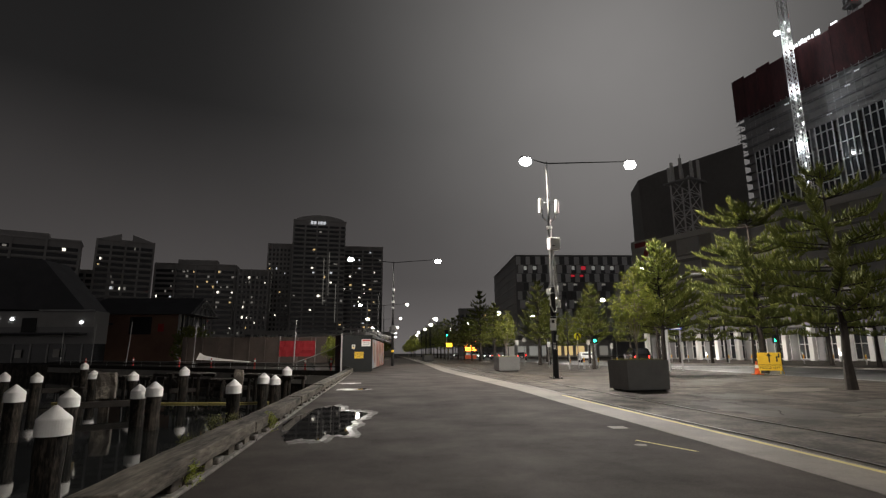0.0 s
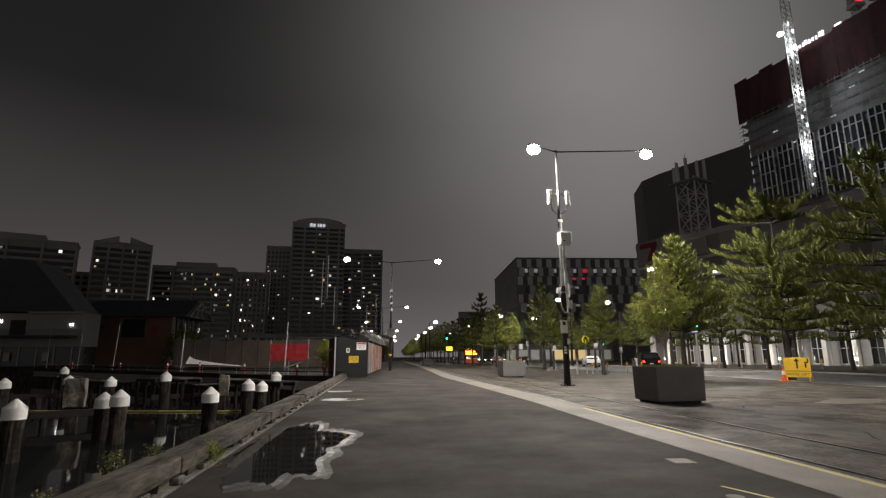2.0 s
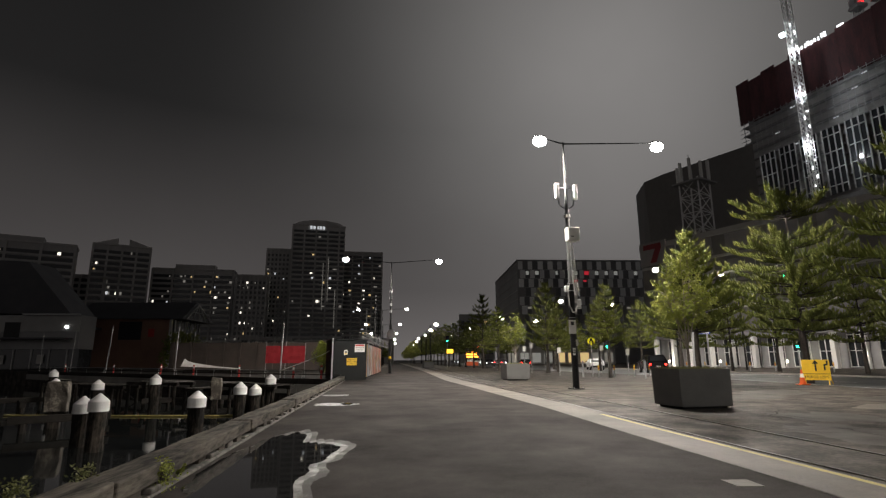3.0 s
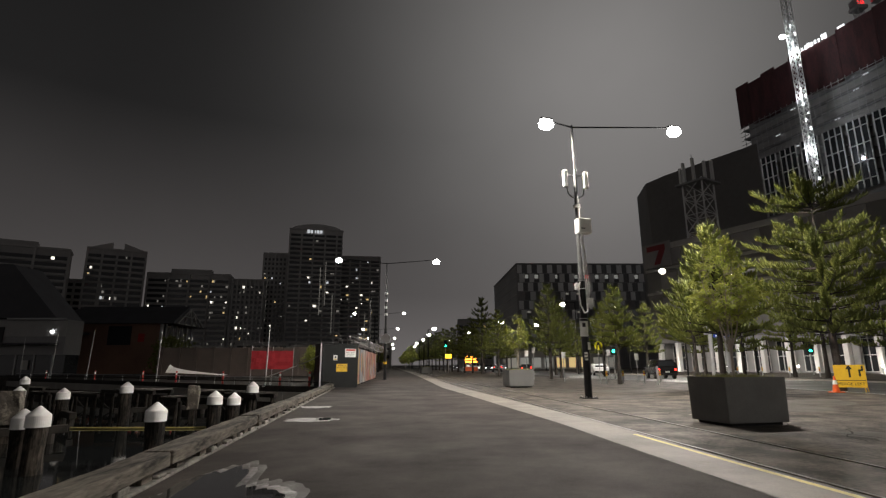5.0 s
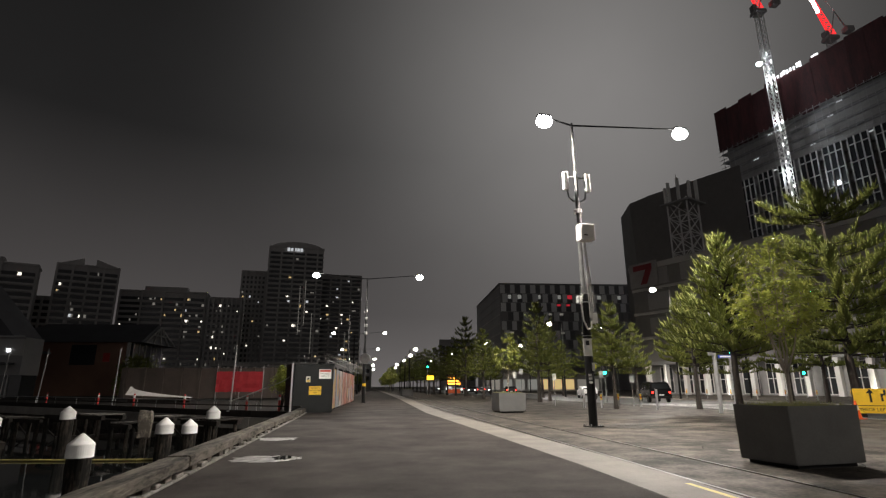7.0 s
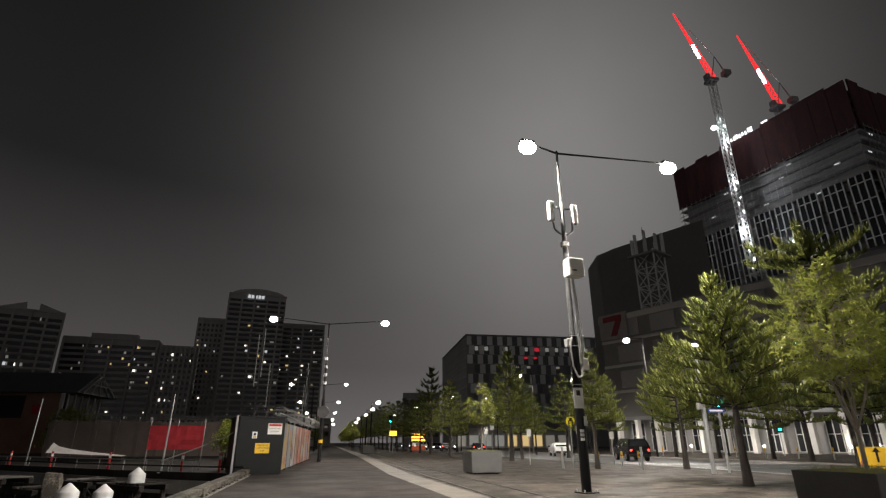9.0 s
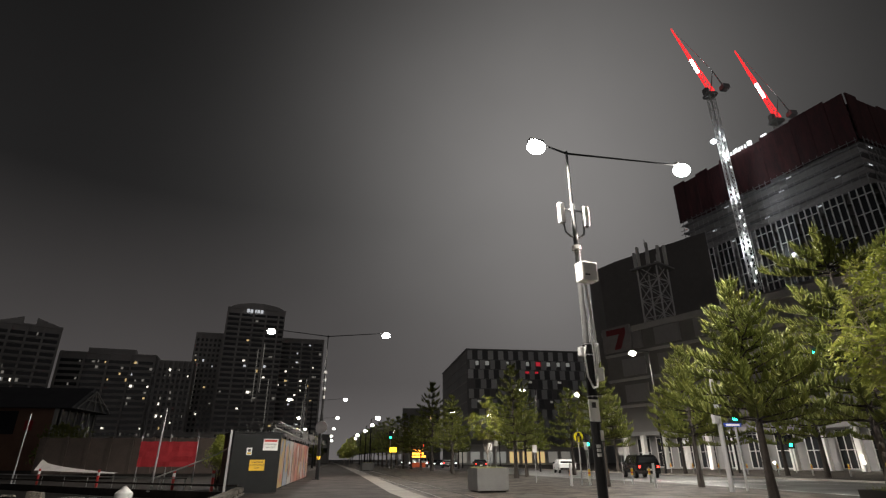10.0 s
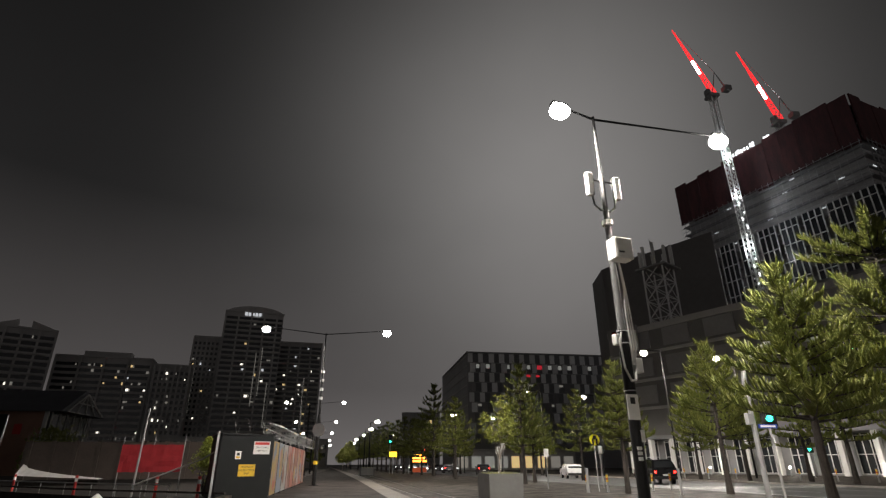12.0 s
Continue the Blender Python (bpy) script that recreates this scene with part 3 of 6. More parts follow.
# office block with a checkered facade
ck = empty("checker_office", 0, 0, 0, 0, "grey office block with checkered light and dark panels", "building")
part("wall", boxbm(37.4, 200.6, 0, 112, 260, 38.6), DARKPANEL, ck)
rg = random.Random(3)
cw, rh = 3.86, 3.45
for k in range(9):
    z1 = 38.8 - k * rh
    shift = (0.0, 0.75, 0.1, 0.9, 0.3, 1.1, 0.0, 0.7, 0.2)[k]
    for j in range(19):
        x = 37.7 + j * cw + shift
        wide = cw * (0.44, 0.5, 0.5, 0.42)[(j * 3 + k) % 4]
        # below the third row some light panels are greyed to imitate fading light
        part("panel", boxbm(x, 200.2, z1 - rh + 0.12, x + wide, 200.62, z1 - 0.12), LIGHTPANEL if k < 3 or (j + k) % 3 else DULLGREY, ck)
        part("window", boxbm(x + wide + 0.15, 200.4, z1 - rh + 0.2, x + cw - 0.15, 200.62, z1 - 0.2), GREYGLASS, ck)
        m = REDWIN if (k, j) in ((2, 5), (2, 6), (1, 6)) else OFFICEWIN if k == 1 and rg.random() < 0.6 else DIMWIN if k in (3, 5) and rg.random() < 0.35 else None
        if m:
            low = 1.5 if k == 1 else 2.2
            part("lit_window", boxbm(x + wide + 0.25, 200.3, z1 - rh + low, x + wide + 0.25 + (cw - wide - 0.5) * rg.uniform(0.6, 1.0), 200.41, z1 - 0.5), m, ck)
part("roof_edge", boxbm(37.2, 200.1, 38.8, 112, 260, 39.3), DARKPANEL, ck)
for k in range(9):
    part("side_band", boxbm(37.2, 201, 38 - k * rh - 0.35, 37.42, 259, 38 - k * rh), DARKTOWER, ck)

# street front on the far side: lit white columns under a dark upper storey
PX, PY, PT = 49.0, 74.0, math.degrees(math.atan2(-0.9, 0.43))
pod = empty("street_building", PX, PY, 0, PT, "long dark building with lit white columns at street level", "building")
S0, S1 = -22.0, 90.0
part("upper_wall", boxbm(S0, 0.6, 5.2, S1, 40, 20.3), PODIUM, pod)
part("back_wall", boxbm(S0, 3.4, 0, S1, 39, 5.2), DARKPANEL, pod)
part("fascia", boxbm(S0 - 0.2, 0.2, 4.7, S1, 3.39, 5.19), DARKPANEL, pod, "dark fascia above the columns")
part("parapet", boxbm(S0 - 0.3, 0.3, 20.3, S1, 1.4, 21.2), DARKTOWER, pod)
for k in range(3):
    part("string_course", boxbm(S0, 0.3, 8.8 + 4 * k, S1, 0.61, 9.2 + 4 * k), DARKTOWER, pod)
for k in range(3):
    s = S0 + 3
    while s < S1 - 6:
        part("louvre", boxbm(s, 0.4, 9.6 + 4 * k, s + 4.2, 0.62, 12.2 + 4 * k), DARKPANEL, pod)
        s += 6.5
s = S0 + 1
i = 0
while s < S1:
    part("column", boxbm(s, 0.5, 0.13, s + 0.55, 1.3, 4.7, bevel=0.03), WHITECOL, pod)
    bm = bmesh.new()
    for q in range(4):
        box(bm, s + 0.75 + q * 0.75, 3.2, 0.3, s + 0.83 + q * 0.75, 3.3, 4.5)
    for q in range(3):
        box(bm, s + 0.75, 3.2, 0.3 + q * 2.0, s + 3.05, 3.3, 0.38 + q * 2.0)
    part("window_frame", bm, WHITECOL, pod)
    part("window", boxbm(s + 0.75, 3.3, 0.35, s + 3.05, 3.38, 4.5), GLASS, pod)
    s += 3.4
    i += 1
for s in (-17, -8, 1.5, 10.5, 19.5, 29):
    d = bpy.data.lights.new("column_uplight", "POINT")
    d.energy, d.color, d.shadow_soft_size = 100, (1, 0.93, 0.8), 0.15
    o = new("column_uplight", d)
    o.matrix_basis = pod.matrix_basis @ Matrix.Translation((s, -0.6, 1.1))
    u = empty("bollard_light", 0, 0, 0, 0, "glowing bollard light beside the white columns", "light", "bollard lights")
    u.matrix_basis = pod.matrix_basis @ Matrix.Translation((s, -0.9, 0.12))
    part("post", tubebm((0, 0, 0), (0, 0, 0.75), 0.08), GREYPOLE, u)
    bm = bmesh.new()
    lathe(bm, [(0.09, 0.75), (0.13, 0.82), (0.13, 0.94), (0.07, 1.02)], 12)
    part("lens", bm, glow("bollard_glow", (1, 0.9, 0.7), 14) if s == -17 else bpy.data.materials["bollard_glow"], u)

part("awning", boxbm(13.5, -4.5, 8.6, 45, 0.55, 8.85), PALEWALL, pod, "pale ribbed street awning")
for k in range(14):
    part("awning_rib", boxbm(14 + k * 2.3, -4.4, 8.42, 14.15 + k * 2.3, 0.5, 8.59), GREYPOLE, pod)
# red arrow-like shop sign
sv = empty("wall_sign", 0, 0, 0, 0, "white sign with a red angular mark", "sign")
sv.matrix_basis = pod.matrix_basis @ pose(-21.8, 0.15, 19.3, 90, 0, 0)
part("panel", boxbm(0, -1.9, 0, 5.4, 2.2, 0.3), DULLGREY, sv)
bm = bmesh.new()
for q in ([(0.9, 1.8), (4.6, 1.8), (4.6, 0.9), (0.9, 0.9)], [(3.4, 0.9), (4.6, 0.9), (3.4, -1.5), (2.2, -1.5)]):
    fc = bm.faces.new([bm.verts.new((x, y, 0.32)) for x, y in q])
    r = bmesh.ops.extrude_face_region(bm, geom=[fc])
    bmesh.ops.translate(bm, vec=(0, 0, 0.08), verts=[v for v in r["geom"] if isinstance(v, bmesh.types.BMVert)])
part("mark", bm, DULLRED, sv)

# dark block over the street front
blk = empty("stadium_block", 0, 0, 0, 0, "large dark windowless block with a slightly curved edge", "building")
bm = bmesh.new()
pts = [(58.4, 129), (60.5, 123), (70.3, 104), (93, 138), (80, 160), (60, 140)]
lo = [bm.verts.new((x, y, 15)) for x, y in pts]
hi = [bm.verts.new((x - (0.8 if i < 2 else 0), y, 46)) for i, (x, y) in enumerate(pts)]
for i in range(len(pts)):
    bm.faces.new((lo[i], lo[(i + 1) % len(pts)], hi[(i + 1) % len(pts)], hi[i]))
bm.faces.new(hi)
bmesh.ops.recalc_face_normals(bm, faces=bm.faces)
part("wall", bm, PODIUM, blk)

# lattice tower with panel antennas on the roof
lt = empty("antenna_tower", 55, 101, 0, 30, "steel lattice tower with pale panel antennas", "antenna tower")
bm = bmesh.new()
W = 2.0
cs = [(-W, -W), (W, -W), (W, W), (-W, W)]
for x, y in cs:
    tube(bm, (x, y, 19), (x, y, 36.5), 0.16, n=6)
z = 19
while z < 36:
    for i in range(4):
        a, b = cs[i], cs[(i + 1) % 4]
        tube(bm, (*a, z), (*b, z + 3.5), 0.08, n=4)
        tube(bm, (*b, z), (*a, z + 3.5), 0.08, n=4)
        tube(bm, (*a, z), (*b, z), 0.09, n=4)
    z += 3.5
part("lattice", bm, LIGHTPANEL, lt)
for i in range(9):
    a = i * 40
    x, y = 2.9 * math.cos(radians(a)), 2.9 * math.sin(radians(a))
    bm = boxbm(x - 0.32, y - 0.2, 36, x + 0.32, y + 0.2, 39.6 + (i % 3) * 0.4, bevel=0.05)
    part("panel_antenna", bm, WHITEBOX, lt)
part("platform", boxbm(-3, -3, 35.6, 3, 3, 35.9), GREYPOLE, lt)
part("mast", tubebm((1.6, 1.6, 36), (1.6, 1.6, 43), 0.06, n=6), GREYPOLE, lt)

# high-rise under construction
cb = empty("construction_tower", 168, 144, 0, math.degrees(math.atan2(0.963, -0.27)), "high-rise under construction wrapped in red netting", "building")
# x runs along the long face, y to the open side away from it (negative y is behind)
LX, LY = 78, 62
part("core", boxbm(2, -LY + 2, 0, LX - 2, -2, 118), DARKTOWER, cb)
for k in range(15):
    z = 64 + k * 4.0
    part("floor_slab", boxbm(0, -LY, z, LX, -0.2, z + 0.5), DARKPANEL, cb)
rg = random.Random(9)
for face in range(2):
    L = LX if face == 0 else LY
    def at(u, v, w0, w1, z0, z1):
        # a box on the long face or on the short one
        return (u, -w1, z0, v, -w0, z1) if face == 0 else (w0, -v, z0, w1, -u, z1)
    # netting
    seg = 6.5
    u = 0
    while u < L - 0.1:
        v = min(u + seg, L)
        top = 125 + rg.uniform(-1.2, 1.0)
        part("net_panel", boxbm(*at(u + 0.05, v - 0.05, -0.9 + rg.uniform(0, 0.25), -0.3, 105 + rg.uniform(-0.8, 0.8), top)), REDNET, cb, "dark red mesh screen")
        u = v
    # scaffold poles and ledgers under the netting
    bm = bmesh.new()
    u = 0.5
    while u < L:
        b = at(u, u + 0.16, -1.3, -1.1, 88.5, 106)
        box(bm, *b)
        u += 2.6
    for k in range(9):
        b = at(0, L, -1.3, -1.1, 89 + k * 2.0, 89.14 + k * 2.0)
        box(bm, *b)
    tagged(part("scaffold", bm, GREYPOLE, cb, "grey tube scaffold"), kind="stuff")
    # glazing frames
    for k in range(int(L / 9)):
        bm = bmesh.new()
        for q in range(4):
            box(bm, *at(k * 9 + 0.6 + q * 2.3, k * 9 + 0.95 + q * 2.3, -0.9, -0.5, 62, 88))
        for q in range(4):
            box(bm, *at(k * 9 + 0.6, k * 9 + 8.0, -0.9, -0.6, 65 + q * 6.6, 65.3 + q * 6.6))
        part("glazing_frame", bm, WHITEBOX, cb, "pale steel glazing frame")
        part("glazing", boxbm(*at(k * 9 + 0.8, k * 9 + 7.9, -0.45, -0.3, 62, 88)), GLASS, cb)
    # lit work areas
    for k in range(6):
        for j in range(int(L / 4)):
            if rg.random() < 0.07:
                part("work_light", boxbm(*at(j * 4 + 0.6, j * 4 + 2.6, -0.25, -0.1, 87.0 + k * 4, 87.5 + k * 4)), COOLWIN, cb)
part("podium", boxbm(-6, -LY, 0, LX + 25, 2.5, 60), PODIUM, cb)
# long dim sign with unreadable letters at the top
sg = empty("site_sign", 0, 0, 0, 0, "white lit lettering board on the tower edge", "sign")
sg.matrix_basis = cb.matrix_basis @ Matrix.Translation((46, 1.5, 124))
rgs = random.Random(4)
for i in range(9):
    part("letter_bar", boxbm(-i * 1.35, 0, 0.3 * (i % 2), -i * 1.35 + rgs.uniform(0.5, 1.0), 0.3, rgs.uniform(1.4, 2.3)), SIGNWHITE, sg)
part("work_lamp", boxbm(-17.5, 0, 0.8, -15.0, 0.3, 1.4), SIGNWHITE, sg)


def crane(name, x, y, base, top, jib_az, jib_el, jib_len, lit_mast):
    """A luffing tower crane with a red lit jib."""
    c = empty(name, x, y, 0, 0, "tower crane with red lit jib", "crane", "tower cranes")
    bm, bl = bmesh.new(), bmesh.new()
    w = 1.15
    cs = [(-w, -w), (w, -w), (w, w), (-w, w)]
    for px, py in cs:
        tube(bm, (px, py, base), (px, py, top), 0.14, n=5)
    z = base
    k = 0
    while z < top - 1:
        for i in range(4):
            a, b = cs[i], cs[(i + 1) % 4]
            tube(bm, (*a, z), (*b, z + 2.4), 0.09, n=4)
            tube(bm, (*b, z), (*a, z + 2.4), 0.09, n=4)
        z += 2.4
    part("mast", bm, WHITEBOX if lit_mast else GREYPOLE, c)
    if lit_mast:
        z = base + 3
        k = 0
        while z < top - 20:
            if k % 9 not in (4, 5):
                sx = (-1, 1)[k % 2] * 0.7
                part("mast_lamp", boxbm(sx - 0.22, -1.1, z, sx + 0.22, -0.9, z + (1.2 if k % 3 else 0.5)), CRANEWHITE, c)
            z += 3.3
            k += 1
    part("slew_deck", boxbm(-2.2, -2.2, top, 2.2, 2.2, top + 1.4, bevel=0.1), DARKPANEL, c)
    part("cab", boxbm(-2.6, -1.2, top + 1.4, -1.0, 1.2, top + 4, bevel=0.1), DARKPANEL, c)
    d = Vector((math.sin(radians(jib_az)) * math.cos(radians(jib_el)), math.cos(radians(jib_az)) * math.cos(radians(jib_el)), math.sin(radians(jib_el))))
    s = d.cross(Vector((0, 0, 1))).normalized()
    u = s.cross(d)
    o = Vector((0, 0, top + 2))
    bm = bmesh.new()
    n = int(jib_len / 2.2)
    for q, r_ in ((s * 1.0, 0.16), (-s * 1.0, 0.16), (u * 1.7, 0.16)):
        tube(bm, o + q * 1.25, o + d * jib_len + q * 0.2, r_, 0.08, n=5)
    for i in range(n):
        a, b = o + d * (i * 2.2), o + d * (i * 2.2 + 2.2)
        k = 1.25 - 1.05 * i / n
        for q1, q2 in ((s, u * 1.7), (-s, u * 1.7), (s, -s)):
            tube(bm, a + q1 * k, b + q2 * k, 0.1, n=4)
            tube(bm, a + q2 * k, b + q1 * k, 0.1, n=4)
    part("jib", bm, CRANELED, c, "red lit lattice jib")
    bm = bmesh.new()
    tube(bm, o + d * 12 + u * 0.2 - s * 1.3, o + d * 20 + u * 0.2 - s * 1.3, 0.7, n=6)
    part("jib_sign", bm, CRANEWHITE, c)
    bk = Vector((-d.x, -d.y, 0)).normalized()
    bm = bmesh.new()
    pk = o + bk * 3 + Vector((0, 0, 11))
    for q in (s, -s):
        tube(bm, o + bk * 0.5 + q * 1.0, pk, 0.15, n=5)
        tube(bm, o + bk * 6 + q * 1.0, pk, 0.15, n=5)
    part("a_frame", bm, GREYPOLE, c)
    part("counterweight", boxbm(bk.x * 6 - 1.5, bk.y * 6 - 1.5, top + 1.4, bk.x * 6 + 1.5, bk.y * 6 + 1.5, top + 3.6, bevel=0.1), DARKPANEL, c)
    part("pendant", tubebm(pk, o + d * jib_len * 0.9 + u * 1.0, 0.07, n=4), GREYPOLE, c)
    return c


crane("tower_crane", 145, 180, 60, 149, 310, 77, 43, True)
crane("tower_crane", 173, 178.5, 100, 137, 310, 79, 43, False)
for z, w in ((78, 2600), (100, 1500), (118, 2200)):
    d = bpy.data.lights.new("mast_flood", "POINT")
    d.energy, d.color, d.shadow_soft_size = w, (0.9, 0.95, 1.0), 0.6
    new("mast_flood", d).location = (143.2, 178.2, z)
# floodlight on the first crane's mast
fl = empty("floodlight", 141.5, 180.2, 125, 0, "white floodlight on the crane mast", "light")
bm = bmesh.new()
lathe(bm, [(0.3, -0.2), (0.9, 0.2), (1.1, 0.8), (0.8, 1.3), (0.2, 1.5)], 14)
part("lens", bm, glow("flood_glow", (0.85, 0.93, 1.0), 20), fl)
part("bracket", boxbm(0.9, -0.15, 0.3, 2.5, 0.15, 0.7), GREYPOLE, fl)

# boat sheds on the far wharf
hs = empty("brick_house", -58, 114, 0, 0, "dark brown brick waterfront house with low gable roof", "house")
part("wall", boxbm(-12.6, 0, 0, 7, 14, 10.2), BRICKWALL, hs)
bm = bmesh.new()
pr = [(-17, -1.2, 9.8), (9.5, -1.2, 9.8), (9.5, 15, 9.8), (-17, 15, 9.8), (-13, 7, 14.0), (8.8, 7, 14.0)]
v = [bm.verts.new(p) for p in pr]
for q in ((0, 1, 5, 4), (1, 2, 5), (2, 3, 4, 5), (3, 0, 4), (0, 3, 2, 1)):
    bm.faces.new([v[i] for i in q])
part("roof", bm, ROOFDARK, hs)
part("window", boxbm(-3.5, -0.12, 5.6, 1.0, 0.05, 9.3), GLASS, hs)
part("gable_glass", boxbm(7.0, 0.4, 5.5, 7.3, 13.6, 9.7), GLASS, hs)
for i in range(6):
    part("gable_bar", boxbm(7.31, 0.6 + i * 2.4, 5.5, 7.45, 0.85 + i * 2.4, 9.7), PALEWALL, hs)
for k, (ya, za, yb, zb) in enumerate(((0.6, 9.9, 7.0, 13.4), (13.4, 9.9, 7.0, 13.4), (0.6, 9.9, 13.4, 9.9), (3.6, 9.9, 7.0, 13.4), (10.4, 9.9, 7.0, 13.4), (7.0, 9.9, 7.0, 13.4), (3.8, 11.6, 10.2, 11.6))):
    part("gable_truss", tubebm((9.6 - 0.1 * k / 7, ya, za), (9.3 - 0.1 * k / 7, yb, zb), 0.13, n=4), PALEWALL, hs, "pale timber gable truss")
part("awning", boxbm(-14, -3.2, 7.6, -7, -0.01, 8.0), ROOFDARK, hs)
part("corner_post", boxbm(6.6, -0.25, 0, 7.1, 0.2, 10.2), PALEWALL, hs)
part("wall_mark", boxbm(2.4, -0.05, 6.2, 3.6, -0.01, 7.8), RED, hs, "faded red painted mark")

bs = empty("boat_shed", -78, 97, 0, 0, "dark gabled boat shed with pale wall and glass front", "shed")
bm = bmesh.new()
pr = [(-14, 0, 19.6), (9.0, 0, 18.6), (17.6, 0, 9.3), (-14, 0, 9.8), (-14, 7, 19.6), (9.0, 7, 18.6), (17.6, 7, 9.3), (-14, 7, 9.8)]
v = [bm.verts.new(p) for p in pr]
for q in ((0, 1, 2, 3), (7, 6, 5, 4), (0, 4, 5, 1), (1, 5, 6, 2), (3, 2, 6, 7), (0, 3, 7, 4)):
    bm.faces.new([v[i] for i in q])
part("roof", bm, ROOFDARK, bs)
part("wall", boxbm(-14, 0.6, 3.4, 19, 5, 9.25), DARKPANEL, bs)
part("pale_band", boxbm(-14, 0.45, 6.4, 19, 0.59, 9.0), PALEWALL, bs)
part("shop_front", boxbm(-14, 1.2, 0, 19, 4.8, 3.4), GLASS, bs)
for i in range(11):
    part("mullion", boxbm(-13 + i * 3, 1.0, 0, -12.8 + i * 3, 1.18, 3.4), GREYPOLE, bs)
for i, x in enumerate((2, 4.4, 16.6)):
    part("wall_light", boxbm(x, 0.3, 7.6 - 0.6 * (i == 2), x + 0.5, 0.6, 8.0 - 0.6 * (i == 2)), CRANEWHITE if i else COOLWIN, bs)
part("door", boxbm(-5.2, 0.9, 0.2, -3.6, 1.16, 2.8), PALEWALL, bs)
for x, z in ((-0.4, 1.2), (5.6, 0.9), (12.2, 1.0)):
    part("window_notice", boxbm(x, 0.92, z, x + 1.1, 0.99, z + 1.5), PALEWALL, bs)
part("gutter", boxbm(9.5, -0.2, 9.2, 19.2, 0.0, 9.45), GREYPOLE, bs)
part("dark_sign", boxbm(6.5, 0.3, 5.4, 9.0, 0.44, 8.0), BLACK, bs)
part("canopy", boxbm(-14, -1.6, 5.0, 18, 0.58, 5.3), ROOFDARK, bs)


# ---- street lamps ----
def lamp_head(parent, x, y, z, turn, glass, big=1.0):
    """A flat luminaire; its drop lens is swollen to a globe in place of bloom."""
    h = empty("lamp_head", x, y, z, turn)
    h.parent = parent
    bm = bmesh.new()
    box(bm, -0.3 * big, -0.13 * big, 0.2 * big, 0.3 * big, 0.13 * big, 0.2 * big + 0.12, bevel=0.04)
    part("housing", bm, GREYPOLE, h)
    bm = bmesh.new()
    bmesh.ops.create_uvsphere(bm, u_segments=24, v_segments=14, radius=1)
    for v in bm.verts:
        v.co = Vector((v.co.x * 0.36 * big, v.co.y * 0.30 * big, v.co.z * 0.25 * big))
    part("lens", bm, glass, h, smooth=True)
    return h


def lamp_post(x, y, arms, label, height=12.2, glass=FARLAMP, watts=0, turn=0, dark=True, big=1.0):
    """A tall post with a cross arm; arms are (offset along the arm, height of the head, brightness)."""
    p = empty("street_lamp", x, y, 0, turn, label, "street lamp", "street lamps")
    bm = bmesh.new()
    tube(bm, (0, 0, 0), (0, 0, 5.0), 0.16, 0.15, 14)
    tube(bm, (0, 0, 5.0), (0, 0, height), 0.105, 0.045, 12)
    part("pole", bm, BLACKPOLE, p)
    part("base_plate", boxbm(-0.28, -0.28, 0, 0.28, 0.28, 0.04, bevel=0.01), BLACKPOLE, p)
    for o, hz, w in arms:
        bm = bmesh.new()
        tube(bm, (0, 0, height - 0.1), (o * 0.97, 0, hz + 0.22), 0.04, 0.028, 8)
        part("arm", bm, BLACKPOLE, p)
        lamp_head(p, o, 0, hz, 0, glass, big)
        if w:
            q = p.matrix_basis @ Vector((o, 0, hz - 0.32))
            lamp_light("street_light", q.x, q.y, q.z, w)
    return p


# the near post carries cabinets, antennas and cables
np_ = lamp_post(7.45, 28.45, ((-1.3, 12.25, 10500), (5.55, 12.6, 10500)), "black steel lamp post with white cabinets and antennas", 12.35, LAMPGLASS, turn=11, big=1.0)
part("upper_sleeve", tubebm((0, 0, 5.0), (0, 0, 10.1), 0.11, 0.075, 12), mat("dull_grey_paint", (0.17, 0.17, 0.17), (0.1, 0.1, 0.1), 0.6, scale=3, fine=40, bump=0.05), np_, "dull grey upper sleeve")
part("sleeve_cap", tubebm((0, 0, 8.3), (0, 0, 8.45), 0.16, n=12), WHITEBOX, np_)
cbx = part("cabinet", boxbm(-0.23, -0.5, 7.04, 0.39, -0.1, 7.7, bevel=0.02), WHITEBOX, np_, "white equipment cabinet")
part("cabinet_door", boxbm(-0.19, -0.52, 7.09, 0.35, -0.503, 7.65), WHITEBOX, cbx)
part("label_bar", boxbm(-0.12, -0.528, 7.2, 0.06, -0.52, 7.25), BLACK, cbx)
for x in (-0.5, 0.5):
    a = part("antenna", boxbm(x - 0.11, -0.12, 9.25, x + 0.11, 0.06, 10.05, bevel=0.03), WHITEBOX, np_, "white panel antenna")
    bm = bmesh.new()
    pipe(bm, [(x * 0.85, 0, 9.3), (x * 0.75, 0, 8.95), (x * 0.35, 0, 8.8), (0, 0, 8.8)], 0.035)
    part("antenna_bracket", bm, GREYPOLE, np_)
    part("antenna_strut", tubebm((x * 0.85, 0, 9.85), (0, 0, 9.85), 0.03, n=6), GREYPOLE, np_)
for j, ox in enumerate((0.10, 0.13, 0.16)):
    bm = bmesh.new()
    pipe(bm, [(ox - 0.05, -0.16, 7.02), (ox, -0.2, 6.2), (ox - 0.05 + 0.05 * j, -0.2, 5.4), (ox + 0.05 * j, -0.18, 4.5), (ox, -0.17, 4.0)], 0.022)
    part("cable", bm, CABLE, np_, "white cable clipped to the post")
bm = bmesh.new()
